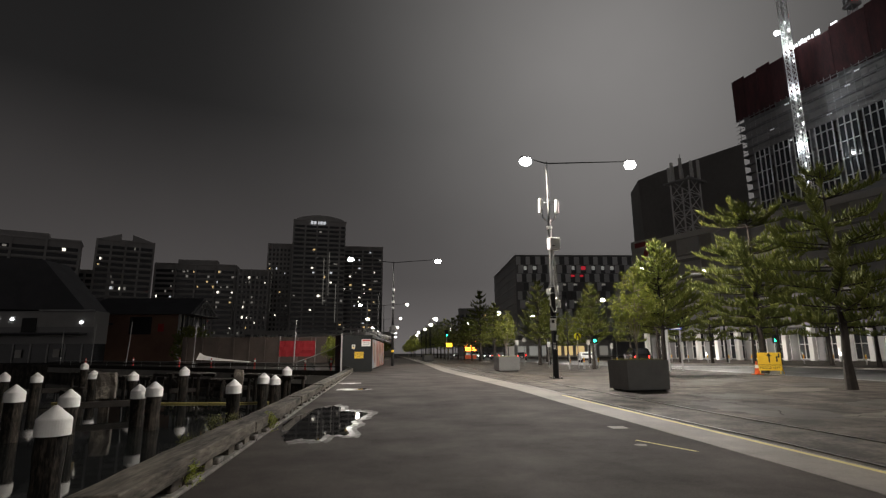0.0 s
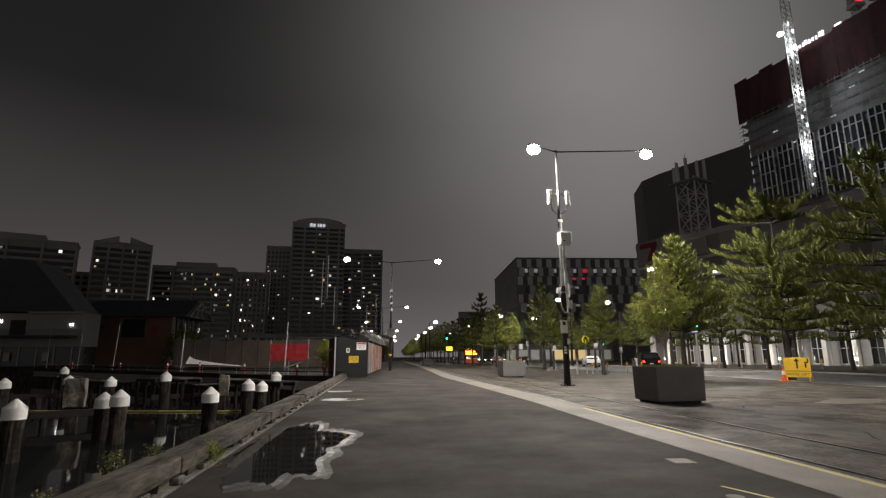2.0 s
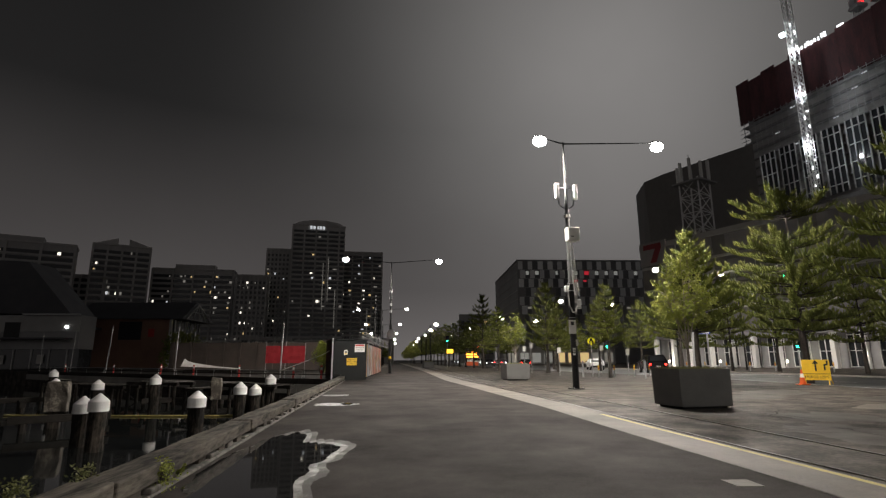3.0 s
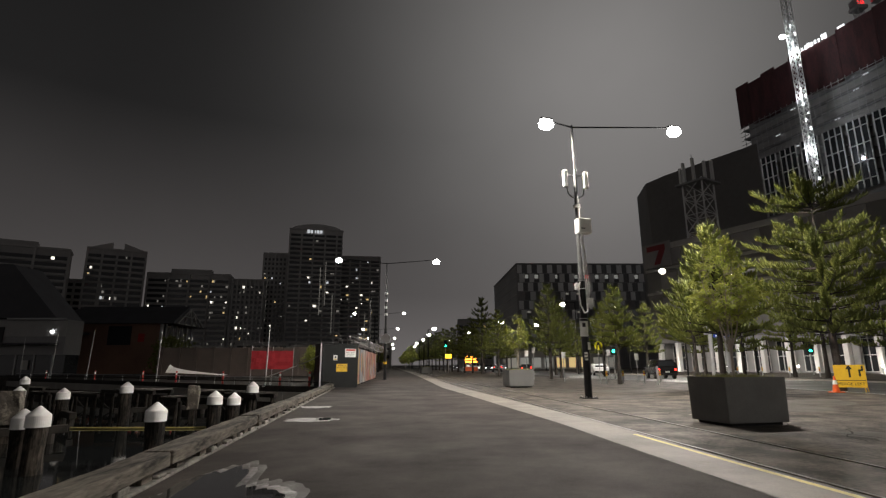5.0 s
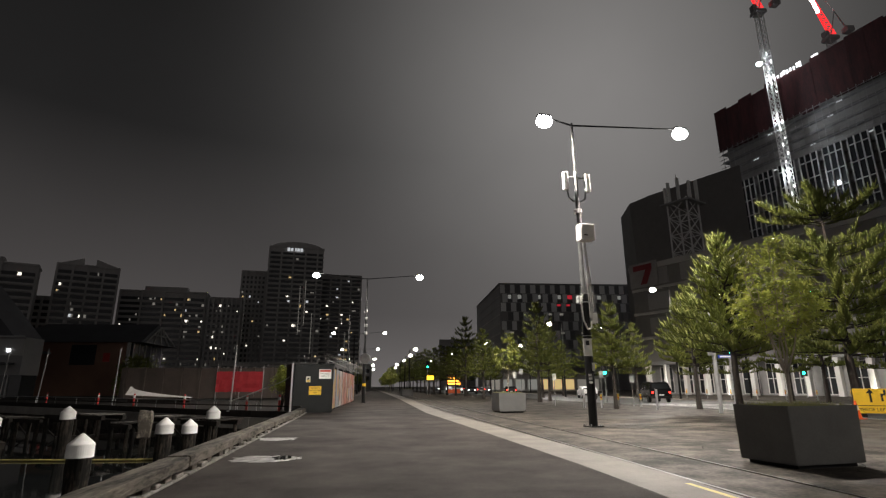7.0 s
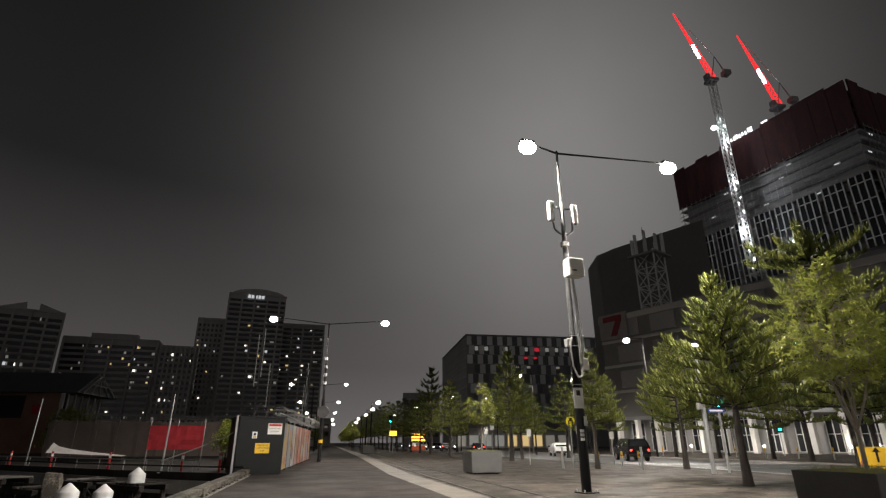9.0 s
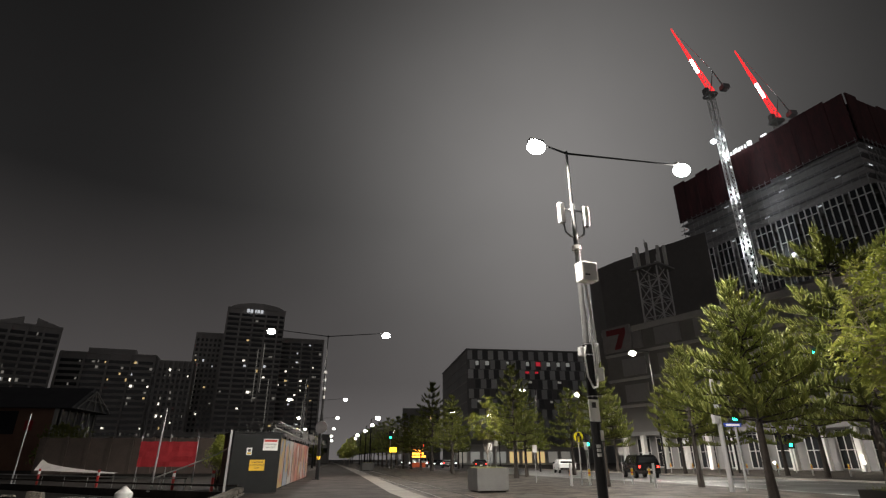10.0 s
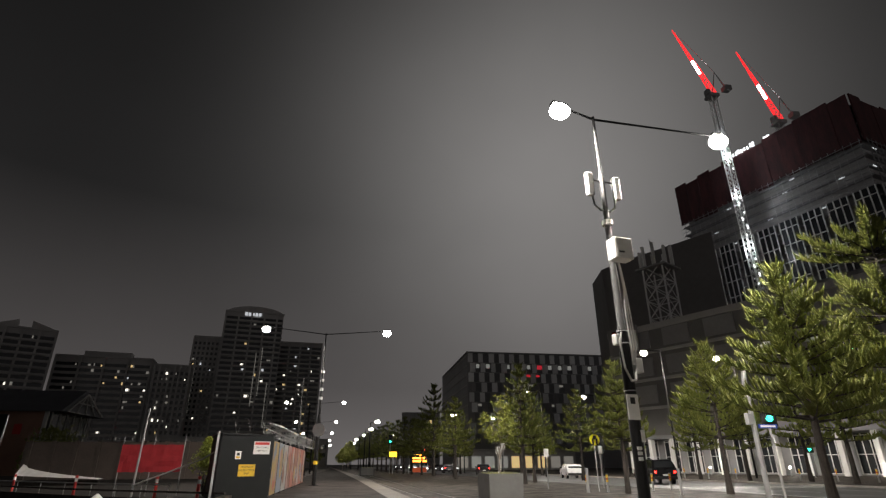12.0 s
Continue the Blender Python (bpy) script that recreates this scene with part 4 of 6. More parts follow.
pipe(bm, [(-0.16, -0.16, 4.9), (-0.24, -0.16, 4.6), (-0.2, -0.17, 3.9), (-0.05, -0.19, 3.55), (0.1, -0.19, 3.6), (0.16, -0.17, 3.9)], 0.03)
part("cable", bm, CABLE, np_, "slack white cable loop")
part("cable", tubebm((0.13, 0.05, 8.4), (0.14, 0.05, 7.7), 0.025, n=6), CABLE, np_)
part("junction_box", boxbm(0.17, -0.2, 3.8, 0.4, 0.1, 4.2, bevel=0.02), WHITEBOX, np_)
part("junction_box", boxbm(0.2, -0.15, 4.4, 0.36, 0.12, 5.0, bevel=0.02), GREYPOLE, np_)
part("junction_box", boxbm(-0.34, -0.14, 4.55, -0.16, 0.06, 4.85, bevel=0.02), WHITEBOX, np_)
sgn = part("notice_plate", boxbm(-0.3, -0.2, 2.55, 0.06, -0.17, 3.2), WHITEBOX, np_, "pale notice plate")
part("number_bar", boxbm(-0.2, -0.21, 2.95, -0.05, -0.202, 3.12), BLACK, sgn)
part("sticker", boxbm(0.02, -0.19, 2.0, 0.13, -0.165, 2.3), WHITEBOX, np_)
for z in (1.55, 1.68, 1.8):
    part("sticker", boxbm(-0.15, -0.185, z, -0.02, -0.15, z + 0.09), WHITEBOX, np_)
for sx in (-0.22, 0.22):
    for sy in (-0.22, 0.22):
        part("bolt", tubebm((sx, sy, 0.03), (sx, sy, 0.1), 0.025, n=6), GREYPOLE, np_)
for z in (3.3, 4.6, 4.95):
    part("strap", tubebm((0, 0, z), (0, 0, z + 0.03), 0.168, n=14), GREYPOLE, np_)

p2 = lamp_post(-3.0, 59.2, ((-5.25, 12.2, 7000), (5.2, 11.6, 7000)), "black lamp post with two arms and a yellow band", 11.75, LAMPGLASS, turn=-13)
part("yellow_band", tubebm((0, 0, 1.5), (0, 0, 1.75), 0.168, n=14), YELLOW, p2)
for z in (6.3, 7.0, 7.7, 8.4):
    part("collar", tubebm((0, 0, z), (0, 0, z + 0.25), 0.15, n=12), GREYPOLE, p2)
sg = part("round_sign", tubebm((0.1, -0.2, 4.0), (0.1, -0.24, 4.0), 0.5, n=20), GREYPOLE, p2, "round grey traffic sign seen from behind")
# far lenses are enlarged to stand in for their discs of glow
for i, (x, y) in enumerate(((-8.2, 119), (-11.5, 168), (-15, 225), (-19, 290), (-22, 360))):
    lamp_post(x, y, ((-5.3, 12.2, 2600 if i < 2 else 0), (5.3, 12.3, 2600 if i < 2 else 0)), "dark far lamp post with two arms", 12.2, FARLAMP, big=1.0 + 0.22 * i)
for i, (x, y, h) in enumerate(((-5.2, 66, 9), (-7.5, 100, 10), (2.5, 130, 9.5), (1.8, 155, 9.5), (0.5, 185, 9.5), (-2, 215, 9.5), (-3, 250, 9.5), (-5, 300, 9.5))):
    q = empty("street_pole", x, y, 0, 0, "plain dark street pole", "pole", "street poles")
    part("pole", tubebm((0, 0, 0), (0, 0, h), 0.16, 0.1, 12), BLACKPOLE, q)
    if i >= 2:
        part("arm", tubebm((0, 0, h), (1.2, 0, h + 0.3), 0.05, n=6), BLACKPOLE, q)
        lamp_head(q, 1.4, 0, h + 0.2, 0, FARLAMP, 1.4)
# single lamps along the road; the last two, out of view, are added fill
for i, (x, y, z, w) in enumerate(((28.0, 63.4, 11.7, 8000), (36.2, 63.9, 11.4, 6000), (21.2, 81, 9.9, 5000), (30, 84, 9.8, 0), (17, 112, 9.8, 2000), (14, 150, 9.8, 1500), (11, 190, 9.8, 0), (26, 120, 9.8, 0), (24, 4, 10.5, 1900), (6.5, -3.0, 12.2, 2700))):
    q = empty("road_lamp", x + 1.8, y, 0, 0, "dark street lamp with a single glowing head, real or added fill", "street lamp", "road lamps")
    part("pole", tubebm((0, 0, 0), (0, 0, z + 0.3), 0.11, 0.05, 12), BLACKPOLE, q)
    part("arm", tubebm((0, 0, z + 0.28), (-1.65, 0, z + 0.28), 0.04, n=8), BLACKPOLE, q)
    lamp_head(q, -1.8, 0, z, 0, FARLAMP if y > 20 else LAMPGLASS, 1.0 if y < 90 else 1.4)
    if w:
        lamp_light("street_light", x, y, z - 0.35, w)


# ---- trees ----
def leaf_cloud(bm, rg, pts, n, size, droop=0.0, aspect=0.27):
    """n small pointed leaves at random spots about pts = (centre, radius)."""
    for _ in range(n):
        c, r = pts[rg.randrange(len(pts))]
        d = Vector((rg.gauss(0, 1), rg.gauss(0, 1), rg.gauss(0, 0.8)))
        p = Vector(c) + d.normalized() * r * rg.uniform(0.25, 1.0)
        a = Vector((rg.gauss(0, 1), rg.gauss(0, 1), rg.gauss(0.2, 0.7) - droop)).normalized()
        b = a.orthogonal().normalized()
        b.rotate(Matrix.Rotation(rg.uniform(0, 6.28), 3, a))
        s = size * rg.uniform(0.6, 1.3)
        q = [p, p + a * s * 0.45 + b * s * aspect, p + a * s, p + a * s * 0.45 - b * s * aspect]
        up = a.cross(b) * s * 0.12
        vs = [bm.verts.new(q[0]), bm.verts.new(q[1] + up), bm.verts.new(q[2]), bm.verts.new(q[3] + up)]
        bm.faces.new((vs[0], vs[1], vs[2]))
        bm.faces.new((vs[0], vs[2], vs[3]))


def frond(bm, rg, p, d, ln, width, sides=4, needles=12):
    """One pine branchlet: a thick fox-tail rope that curls upwards, set with short needles."""
    d = d.normalized()
    side = d.cross(Vector((0, 0, 1)))
    side = side.normalized() if side.length > 1e-3 else Vector((1, 0, 0))
    up = side.cross(d)
    curl = rg.uniform(0.35, 0.75)
    rings = []
    for f, k in ((0.0, 0.6), (0.35, 1.0), (0.72, 0.85), (1.0, 0.12)):
        q = p + d * ln * f * (1 - 0.25 * f) + Vector((0, 0, curl * ln * f * f))
        rings.append([bm.verts.new(q + (side * math.cos(t) + up * math.sin(t)) * width * k * rg.uniform(0.75, 1.2)) for t in (6.283 * i / sides + f for i in range(sides))])
    for a, b in zip(rings[:-1], rings[1:]):
        for i in range(sides):
            bm.faces.new((a[i], a[(i + 1) % sides], b[(i + 1) % sides], b[i]))
    for i in range(needles):
        f = rg.uniform(0.05, 1.0)
        q = p + d * ln * f * (1 - 0.25 * f) + Vector((0, 0, curl * ln * f * f))
        t = rg.uniform(0, 6.28)
        w = width * (1.6 - 0.6 * f)
        o = (side * math.cos(t) + up * math.sin(t)) * w + (d + Vector((0, 0, curl * f * 1.5))) * w * 0.9
        n2 = o.cross(d)
        n2 = (n2.normalized() if n2.length > 1e-4 else side) * w * 0.22
        bm.faces.new((bm.verts.new(q - n2), bm.verts.new(q + n2), bm.verts.new(q + o)))


def norfolk(seed, h, tiers, near=True, rise=0.12, limbs=(6, 8)):
    """A Norfolk pine: straight trunk and tiers (height, reach) of limbs set with upturned ropes."""
    rg = random.Random(seed)
    t = empty("norfolk_pine", 0, 0, 0, 0, "layered green Norfolk pine beside the road", "tree", "street pines")
    bm = bmesh.new()
    r0 = 0.02 * h
    prev, pr = Vector((0, 0, 0)), r0 * 1.25
    for k in range(1, 9):
        nxt = Vector((rg.uniform(-0.03, 0.03), rg.uniform(-0.03, 0.03), h * 0.97 * k / 8))
        nr = r0 * (1 - 0.9 * k / 8)
        tube(bm, prev, nxt, pr, nr, 10, False)
        prev, pr = nxt, nr
    part("trunk", bm, BARK, t)
    wood, leaves = bmesh.new(), bmesh.new()
    sides, needles, gap, wid = (4, 11, 0.115, 0.046) if near else (3, 3, 0.27, 0.075)
    for z, reach in tiers:
        nl = rg.randint(*limbs)
        a0 = rg.uniform(0, 6.28)
        for i in range(nl):
            a = a0 + 2 * math.pi * i / nl + rg.uniform(-0.3, 0.3)
            r = reach * rg.uniform(0.72, 1.1)
            d = Vector((math.cos(a), math.sin(a), 0))
            s = Vector((-d.y, d.x, 0))
            lift = rise * (0.25 + 1.3 * z / h) + rg.uniform(-0.07, 0.1)
            p0 = Vector((0, 0, z + rg.uniform(-0.12, 0.12)))
            bend = s * rg.uniform(-0.12, 0.12) * r
            spine = [p0, p0 + d * r * 0.4 + Vector((0, 0, r * lift * 0.3)) + bend * 0.6, p0 + d * r * 0.75 + Vector((0, 0, r * lift * 0.75)) + bend, p0 + d * r + Vector((0, 0, r * (lift * 1.15 + 0.06))) + bend]
            for q in range(3):
                tube(wood, spine[q], spine[q + 1], 0.042 - 0.012 * q, 0.03 - 0.012 * q, 5, False)
            m = max(6, int(r * 2 / gap))
            for j in range(m):
                g = (0.16 + 0.84 * (j + rg.random()) / m) * 3
                k = min(int(g), 2)
                q = spine[k].lerp(spine[k + 1], g - k)
                out = g / 3
                dd = d * rg.uniform(0.15, 0.7) + s * (1 if j % 2 else -1) * rg.uniform(0.35, 1.0) * (1.25 - 0.6 * out) + Vector((0, 0, rg.uniform(-0.1, 0.7)))
                ln = (0.24 + 0.07 * min(r, 2.6)) * (1.2 - 0.45 * out) * rg.uniform(0.7, 1.25)
                frond(leaves, rg, q, dd, ln, wid * rg.uniform(0.8, 1.15), sides, needles)
            frond(leaves, rg, spine[3] - d * 0.12, d + Vector((0, 0, 0.45)), 0.42, wid, sides, needles)
    for i in range(9):
        frond(leaves, rg, Vector((0, 0, h * 0.95 - 0.05 * i)), Vector((rg.uniform(-0.7, 0.7), rg.uniform(-0.7, 0.7), 1)), 0.5, wid, sides, needles)
    tagged(part("branchwork", wood, BARK, t), kind="stuff")
    tagged(part("crown", leaves, PINE, t, "tiers of thick rope-like green branchlets"), kind="stuff")
    return t


def cone_tiers(z0, z1, n, reach, power=0.8, low=0.85):
    """Even tiers from z0 to z1 that narrow towards the top."""
    out = []
    for k in range(n):
        f = k / (n - 1)
        out.append((z0 + (z1 - z0) * f, max(0.3, reach * (1 - f) ** power * (low if k == 0 else 1.0) + 0.25 * f)))
    return out


bases = [
    norfolk(1, 8.3, ((2.3, 1.9), (2.9, 2.5), (3.6, 2.75), (4.4, 2.7), (5.2, 2.5), (6.0, 2.2), (7.1, 1.6), (7.9, 0.7))),
    norfolk(2, 7.0, cone_tiers(2.7, 6.7, 9, 2.0, 0.85), rise=0.14, limbs=(6, 7)),
    norfolk(3, 7.85, cone_tiers(2.75, 7.6, 13, 3.0, 0.95, 0.9), rise=0.2, limbs=(6, 7)),
    norfolk(6, 11.1, ((2.9, 3.1), (3.5, 3.7), (4.2, 4.0), (4.9, 4.1), (5.6, 4.0), (6.3, 3.7), (7.0, 3.3), (7.7, 2.7), (8.3, 1.9), (9.6, 2.9), (9.9, 2.2), (10.6, 0.9)), rise=0.14, limbs=(7, 9)),
    norfolk(8, 8.4, cone_tiers(2.6, 8.0, 9, 2.7, 0.75), near=False),
    norfolk(9, 10.0, cone_tiers(3.0, 9.6, 10, 2.9, 0.8), near=False, rise=0.2),
]
spots = [
    (0, 15.5, 18.3, 0, 1.0), (2, 14.2, 29.9, 30, 1.0), (2, 19.3, 41.8, 70, 1.0), (1, 14.55, 43.5, 200, 1.0),
    (5, 13.5, 58.8, 120, 0.95), (4, 15.4, 62.0, 10, 0.9), (4, 10.6, 74, 80, 1.0), (5, 10.4, 90, 0, 1.2), (4, 8.8, 104, 220, 1.0),
    (4, 32.8, 58.0, 33, 1.0), (4, 35.0, 50.0, 140, 1.15), (3, 21.9, 32.7, 250, 1.0), (4, 21.5, 66, 90, 1.0), (5, 19.0, 78, 40, 0.95), (4, 30, 74, 200, 1.1), (4, 25.5, 90, 20, 1.0), (4, 35.2, 54.2, 60, 1.0), (4, 37.4, 46.5, 15, 1.05), (4, 36.6, 40.6, 90, 1.0), (4, 39.6, 36.0, 130, 1.05), (4, 42.0, 31.0, 200, 1.0), (4, 44.5, 26.0, 10, 1.05), (4, 31.6, 63.0, 10, 1.0),
    (4, 9.6, 97, 70, 1.0), (4, 8.1, 111, 20, 1.1), (4, 7.4, 118, 10, 1.1), (4, 6.8, 126, 50, 1.1), (5, 6.2, 133, 100, 1.0), (4, 5.6, 141, 33, 1.15), (4, 5.0, 150, 60, 1.2), (4, 4.2, 159, 80, 1.2), (4, 3.6, 168, 160, 1.2), (4, 2.8, 179, 44, 1.2), (5, 2.0, 190, 20, 1.05), (4, 1.2, 201, 9, 1.2), (4, 0.6, 212, 20, 1.2), (4, 11.8, 82, 140, 1.0),
    (4, 17.0, 106, 20, 1.0), (5, 15.0, 125, 70, 0.9), (4, 12.5, 145, 120, 1.1), (4, 10.5, 170, 10, 1.1), (4, 8.0, 200, 10, 1.1), (4, -10, 150, 0, 0.8), (4, -12, 170, 0, 0.9), (4, -14, 200, 40, 0.9), (4, -16, 240, 0, 1.1),
]
used = set()
for k, x, y, a, s in spots:
    if k not in used:
        used.add(k)
        ob = bases[k]
        ob.matrix_basis = pose(x, y, 0, 0, 0, a) @ Matrix.Scale(s, 4)
    else:
        ob = copy_thing(bases[k], pose(x, y, 0, 0, 0, a))
        ob.scale = (s, s, s)


def magnolia(h, rad, seed, tips, label, x, y, z, leaf=0.17):
    """A small broad-leaved tree: forked pale stems, leaves in rosettes at the twig ends."""
    rg = random.Random(seed)
    t = empty("planter_tree", x, y, z, 0, label, "tree", "planter trees")
    st, lv = bmesh.new(), bmesh.new()
    fork = h * 0.2
    tube(st, (0, 0, -0.2), (0.02, 0, fork), 0.038, 0.032, 9, False)
    twigs = []
    for i in range(6):
        a = i * 2.4 + rg.uniform(-0.4, 0.4)
        top = h * rg.uniform(0.62, 0.98) if i else h
        spread = rad * rg.uniform(0.5, 0.85) * (1.55 - top / h) if i else 0.05
        last = Vector((0.02, 0, fork * rg.uniform(0.85, 1.0)))
        for k in range(1, 7):
            f = k / 6
            now = Vector((math.cos(a) * spread * f ** 0.85, math.sin(a) * spread * f ** 0.85, fork + (top - fork) * f)) + Vector((rg.uniform(-0.04, 0.04), rg.uniform(-0.04, 0.04), 0))
            tube(st, last, now, 0.019 * (1.1 - 0.8 * (f - 1 / 6)), 0.019 * (1.1 - 0.8 * f), 6, False)
            if k >= 2:
                twigs.append((last, now))
            last = now
    for i in range(tips):
        p, q = twigs[rg.randrange(len(twigs))]
        o = p.lerp(q, rg.random())
        f = (o.z / h - 0.37) / 0.63
        if f < 0.02:
            continue
        wide = rad * min(1.0, 0.62 + 1.3 * f if f < 0.3 else 1.25 * (1.08 - f) ** 0.8)
        a = math.atan2(o.y, o.x) + rg.gauss(0, 0.8)
        reach = wide * rg.uniform(0.25, 1.0) ** 0.6
        e = Vector((math.cos(a) * reach, math.sin(a) * reach, min(h * 1.02, o.z + rg.uniform(0.05, 0.3))))
        if rg.random() < 0.6:
            tube(st, o, e, 0.007, 0.004, 3, False)
        axis = ((e - o).normalized() + Vector((0, 0, 0.5))).normalized()
        b0 = axis.orthogonal().normalized()
        n = rg.randint(6, 10)
        for k in range(n):
            side = b0.copy()
            side.rotate(Matrix.Rotation(2.4 * k + rg.uniform(-0.3, 0.3), 3, axis))
            d = (side * rg.uniform(0.7, 1.1) + axis * rg.uniform(0.0, 0.9)).normalized()
            w = d.cross(axis).normalized()
            s = leaf * rg.uniform(0.65, 1.25)
            c = e - axis * rg.uniform(0, 0.1)
            nrm = w.cross(d) * s * 0.09
            v = [lv.verts.new(u) for u in (c, c + d * s * 0.5 + w * s * 0.2 + nrm, c + d * s - nrm, c + d * s * 0.5 - w * s * 0.2 + nrm)]
            lv.faces.new((v[0], v[1], v[2]))
            lv.faces.new((v[0], v[2], v[3]))
    part("stem", st, PALEBARK, t)
    tagged(part("crown", lv, LEAF, t, "glossy yellow-green pointed leaves in clusters"), kind="stuff")
    return t


def planter(x, y, turn, s, label, deep=1.0):
    """A square tapered concrete tub on a recessed foot."""
    p = empty("planter", x, y, 0, turn, label, "planter", "tree planters")
    bm = bmesh.new()
    a, b = 0.81 * s, 0.79 * s
    box(bm, -b, -b, 0.07, b, b, 1.1)
    top = [v for v in bm.verts if v.co.z > 1]
    bmesh.ops.scale(bm, vec=(a / b, a / b, 1), verts=top)
    f = [f for f in bm.faces if f.normal.z > 0.9 or all(v.co.z > 1 for v in f.verts)]
    r = bmesh.ops.inset_region(bm, faces=f, thickness=0.07)
    bmesh.ops.translate(bm, vec=(0, 0, -0.12), verts=list({v for q in f for v in q.verts}))
    bmesh.ops.bevel(bm, geom=[e for e in bm.edges if e.is_valid and e.calc_length() > 0.5 and max(v.co.z for v in e.verts) < 1.2], offset=0.012, segments=2, affect="EDGES")
    part("tub", bm, PLANTER, p)
    part("foot", boxbm(-b + 0.12, -b + 0.12, 0, b - 0.12, b - 0.12, 0.08), BLACKPOLE, p)
    part("soil", boxbm(-a + 0.09, -a + 0.09, 0.9, a - 0.09, a - 0.09, 1.02), SOIL, p)
    rg = random.Random(int(x * 10))
    gb = bmesh.new()
    for i in range(900):
        u, v = rg.uniform(-a + 0.1, a - 0.1), rg.uniform(-a + 0.1, a - 0.1)
        hh = rg.uniform(0.05, 0.16)
        dx, dy = rg.uniform(-0.08, 0.08), rg.uniform(-0.08, 0.08)
        gb.faces.new([gb.verts.new(q) for q in ((u - 0.012, v, 1.01), (u + 0.012, v, 1.01), (u + dx, v + dy, 1.02 + hh))])
    tagged(part("ground_cover", gb, GRASS, p, "low dry grassy ground cover"), kind="stuff")
    for c in p.children:
        for v in c.data.vertices:
            v.co.y *= deep
    return p


planter(8.0, 18.84, 11, 1.04, "dark grey square concrete planter with a small tree", 0.75)
magnolia(3.4, 0.98, 4, 430, "small glossy-leaved tree in the dark planter", 8.02, 18.9, 1.0, 0.125)
planter(6.66, 40.0, 6, 1.0, "grey square concrete planter further along the plaza")
magnolia(3.5, 0.95, 8, 220, "slender small-leaved tree in the far planter", 6.66, 40.0, 1.0)
magnolia(5.2, 2.0, 12, 260, "yellow-green broad-leaved tree lit by a street lamp", -1.5, 122, 0.0, 0.45)
magnolia(4.6, 1.9, 13, 240, "yellow-green broad-leaved tree further along the path", -3.2, 150, 0.0, 0.45)
planter(1.5, 95, 12, 1.1, "dark planter box far along the path")


# ---- the dock ----
def pile(x, y, apex, seed, lean=0.0, r=0.33):
    rg = random.Random(seed)
    t = empty("mooring_pile", x, y, 0, rg.uniform(0, 360), "worn timber pile with a white conical cap", "mooring pile", "capped piles")
    bm = bmesh.new()
    n = 14
    lathe(bm, [(r * 0.86, -2.6), (r * 0.9, -1.9), (r * 0.84, -1.2), (r * 0.9, -0.7), (r * 0.88, apex - 0.52)], n)
    for v in bm.verts:
        v.co.x *= 1 + 0.16 * noise.noise(Vector((v.co.x * 4, v.co.y * 4, v.co.z * 0.8 + seed)))
        v.co.y *= 1 + 0.16 * noise.noise(Vector((v.co.x * 4, v.co.y * 4, v.co.z * 0.8 + seed + 9)))
    part("post", bm, PILE, t)
    bm = bmesh.new()
    lathe(bm, [(r * 1.03, apex - 0.62), (r * 1.01, apex - 0.29), (r * 0.97, apex - 0.26), (0.05, apex - 0.012), (0.02, apex)], 40)
    part("cap", bm, WHITECAP, t, "white conical plastic cap")
    t.rotation_euler.x = radians(rg.uniform(-1.5, 1.5))
    return t


for i, (x, y, z) in enumerate(((-27.3, 36.3, 0.3), (-24.1, 34.7, 0.3), (-14.9, 20.4, 0.3), (-30.0, 49.0, 0.73), (-12.6, 19.9, 0.15), (-23.3, 39.2, 0.3), (-7.77, 11.83, 0.3), (-19.4, 37.1, 0.27), (-12.5, 24.5, 0.07), (-11.3, 23.4, 0.23), (-16.1, 37.3, 0.57), (-8.4, 24.7, 0.24), (-9.06, 31.6, 0.29), (-9.2, 34.6, 0.06), (-9.2, 37.6, 0.52))):
    pile(x, y, z, i + 40)
# timber stubs and old beams in the water
for i, (x, y, z, w, t) in enumerate(((-17.2, 30.2, 0.4, 0.58, 20), (-12.5, 37.6, 0.33, 0.36, 10))):
    s = empty("timber_stub", x, y, 0, t, "pale square-cut timber block standing in the dock", "timber block", "timber blocks")
    w *= 0.8
    bm = boxbm(-w, -w * 0.7, -1.0, w, w * 0.7, z, bevel=0.04)
    bmesh.ops.subdivide_edges(bm, edges=[e for e in bm.edges if e.calc_length() > 0.2], cuts=3, use_grid_fill=True)
    for v in bm.verts:
        v.co += Vector((noise.noise(v.co * 2), noise.noise(v.co * 2 + Vector((5, 0, 0))), noise.noise(v.co * 3))) * 0.09
    part("block", bm, mat("pale_rotting_timber", (0.4, 0.36, 0.29), (0.07, 0.06, 0.05), 0.8, scale=2.6, lo=0.35, hi=0.75, fine=14, bump=0.6) if i == 0 else bpy.data.materials["pale_rotting_timber"], s)
    part("stem", boxbm(-w * 0.5, -w * 0.4, -2.5, w * 0.5, w * 0.4, -0.99), PILE, s)
rg = random.Random(21)
for i in range(8):
    x, y = rg.uniform(-36, -11), rg.uniform(29, 46)
    if y > 40.5 + (-x - 8) * 0.6 - 2:
        continue
    a = rg.choice((38, 40, 128, 132, 35))
    z = rg.uniform(-1.4, -0.9)
    ln = rg.uniform(3, 9)
    b = empty("wharf_beam", x, y, z, a, "dark rotting wharf beam above the water", "timber beam", "old wharf beams")
    part("beam", boxbm(-ln / 2, -0.16, -0.16, ln / 2, 0.16, 0.16, bevel=0.02), DARKWOOD, b)
    for k in (-0.35, 0.35):
        part("support", tubebm((ln * k, 0, -2.6 - z), (ln * k, 0, -0.15), 0.16, n=9), DARKWOOD, b)
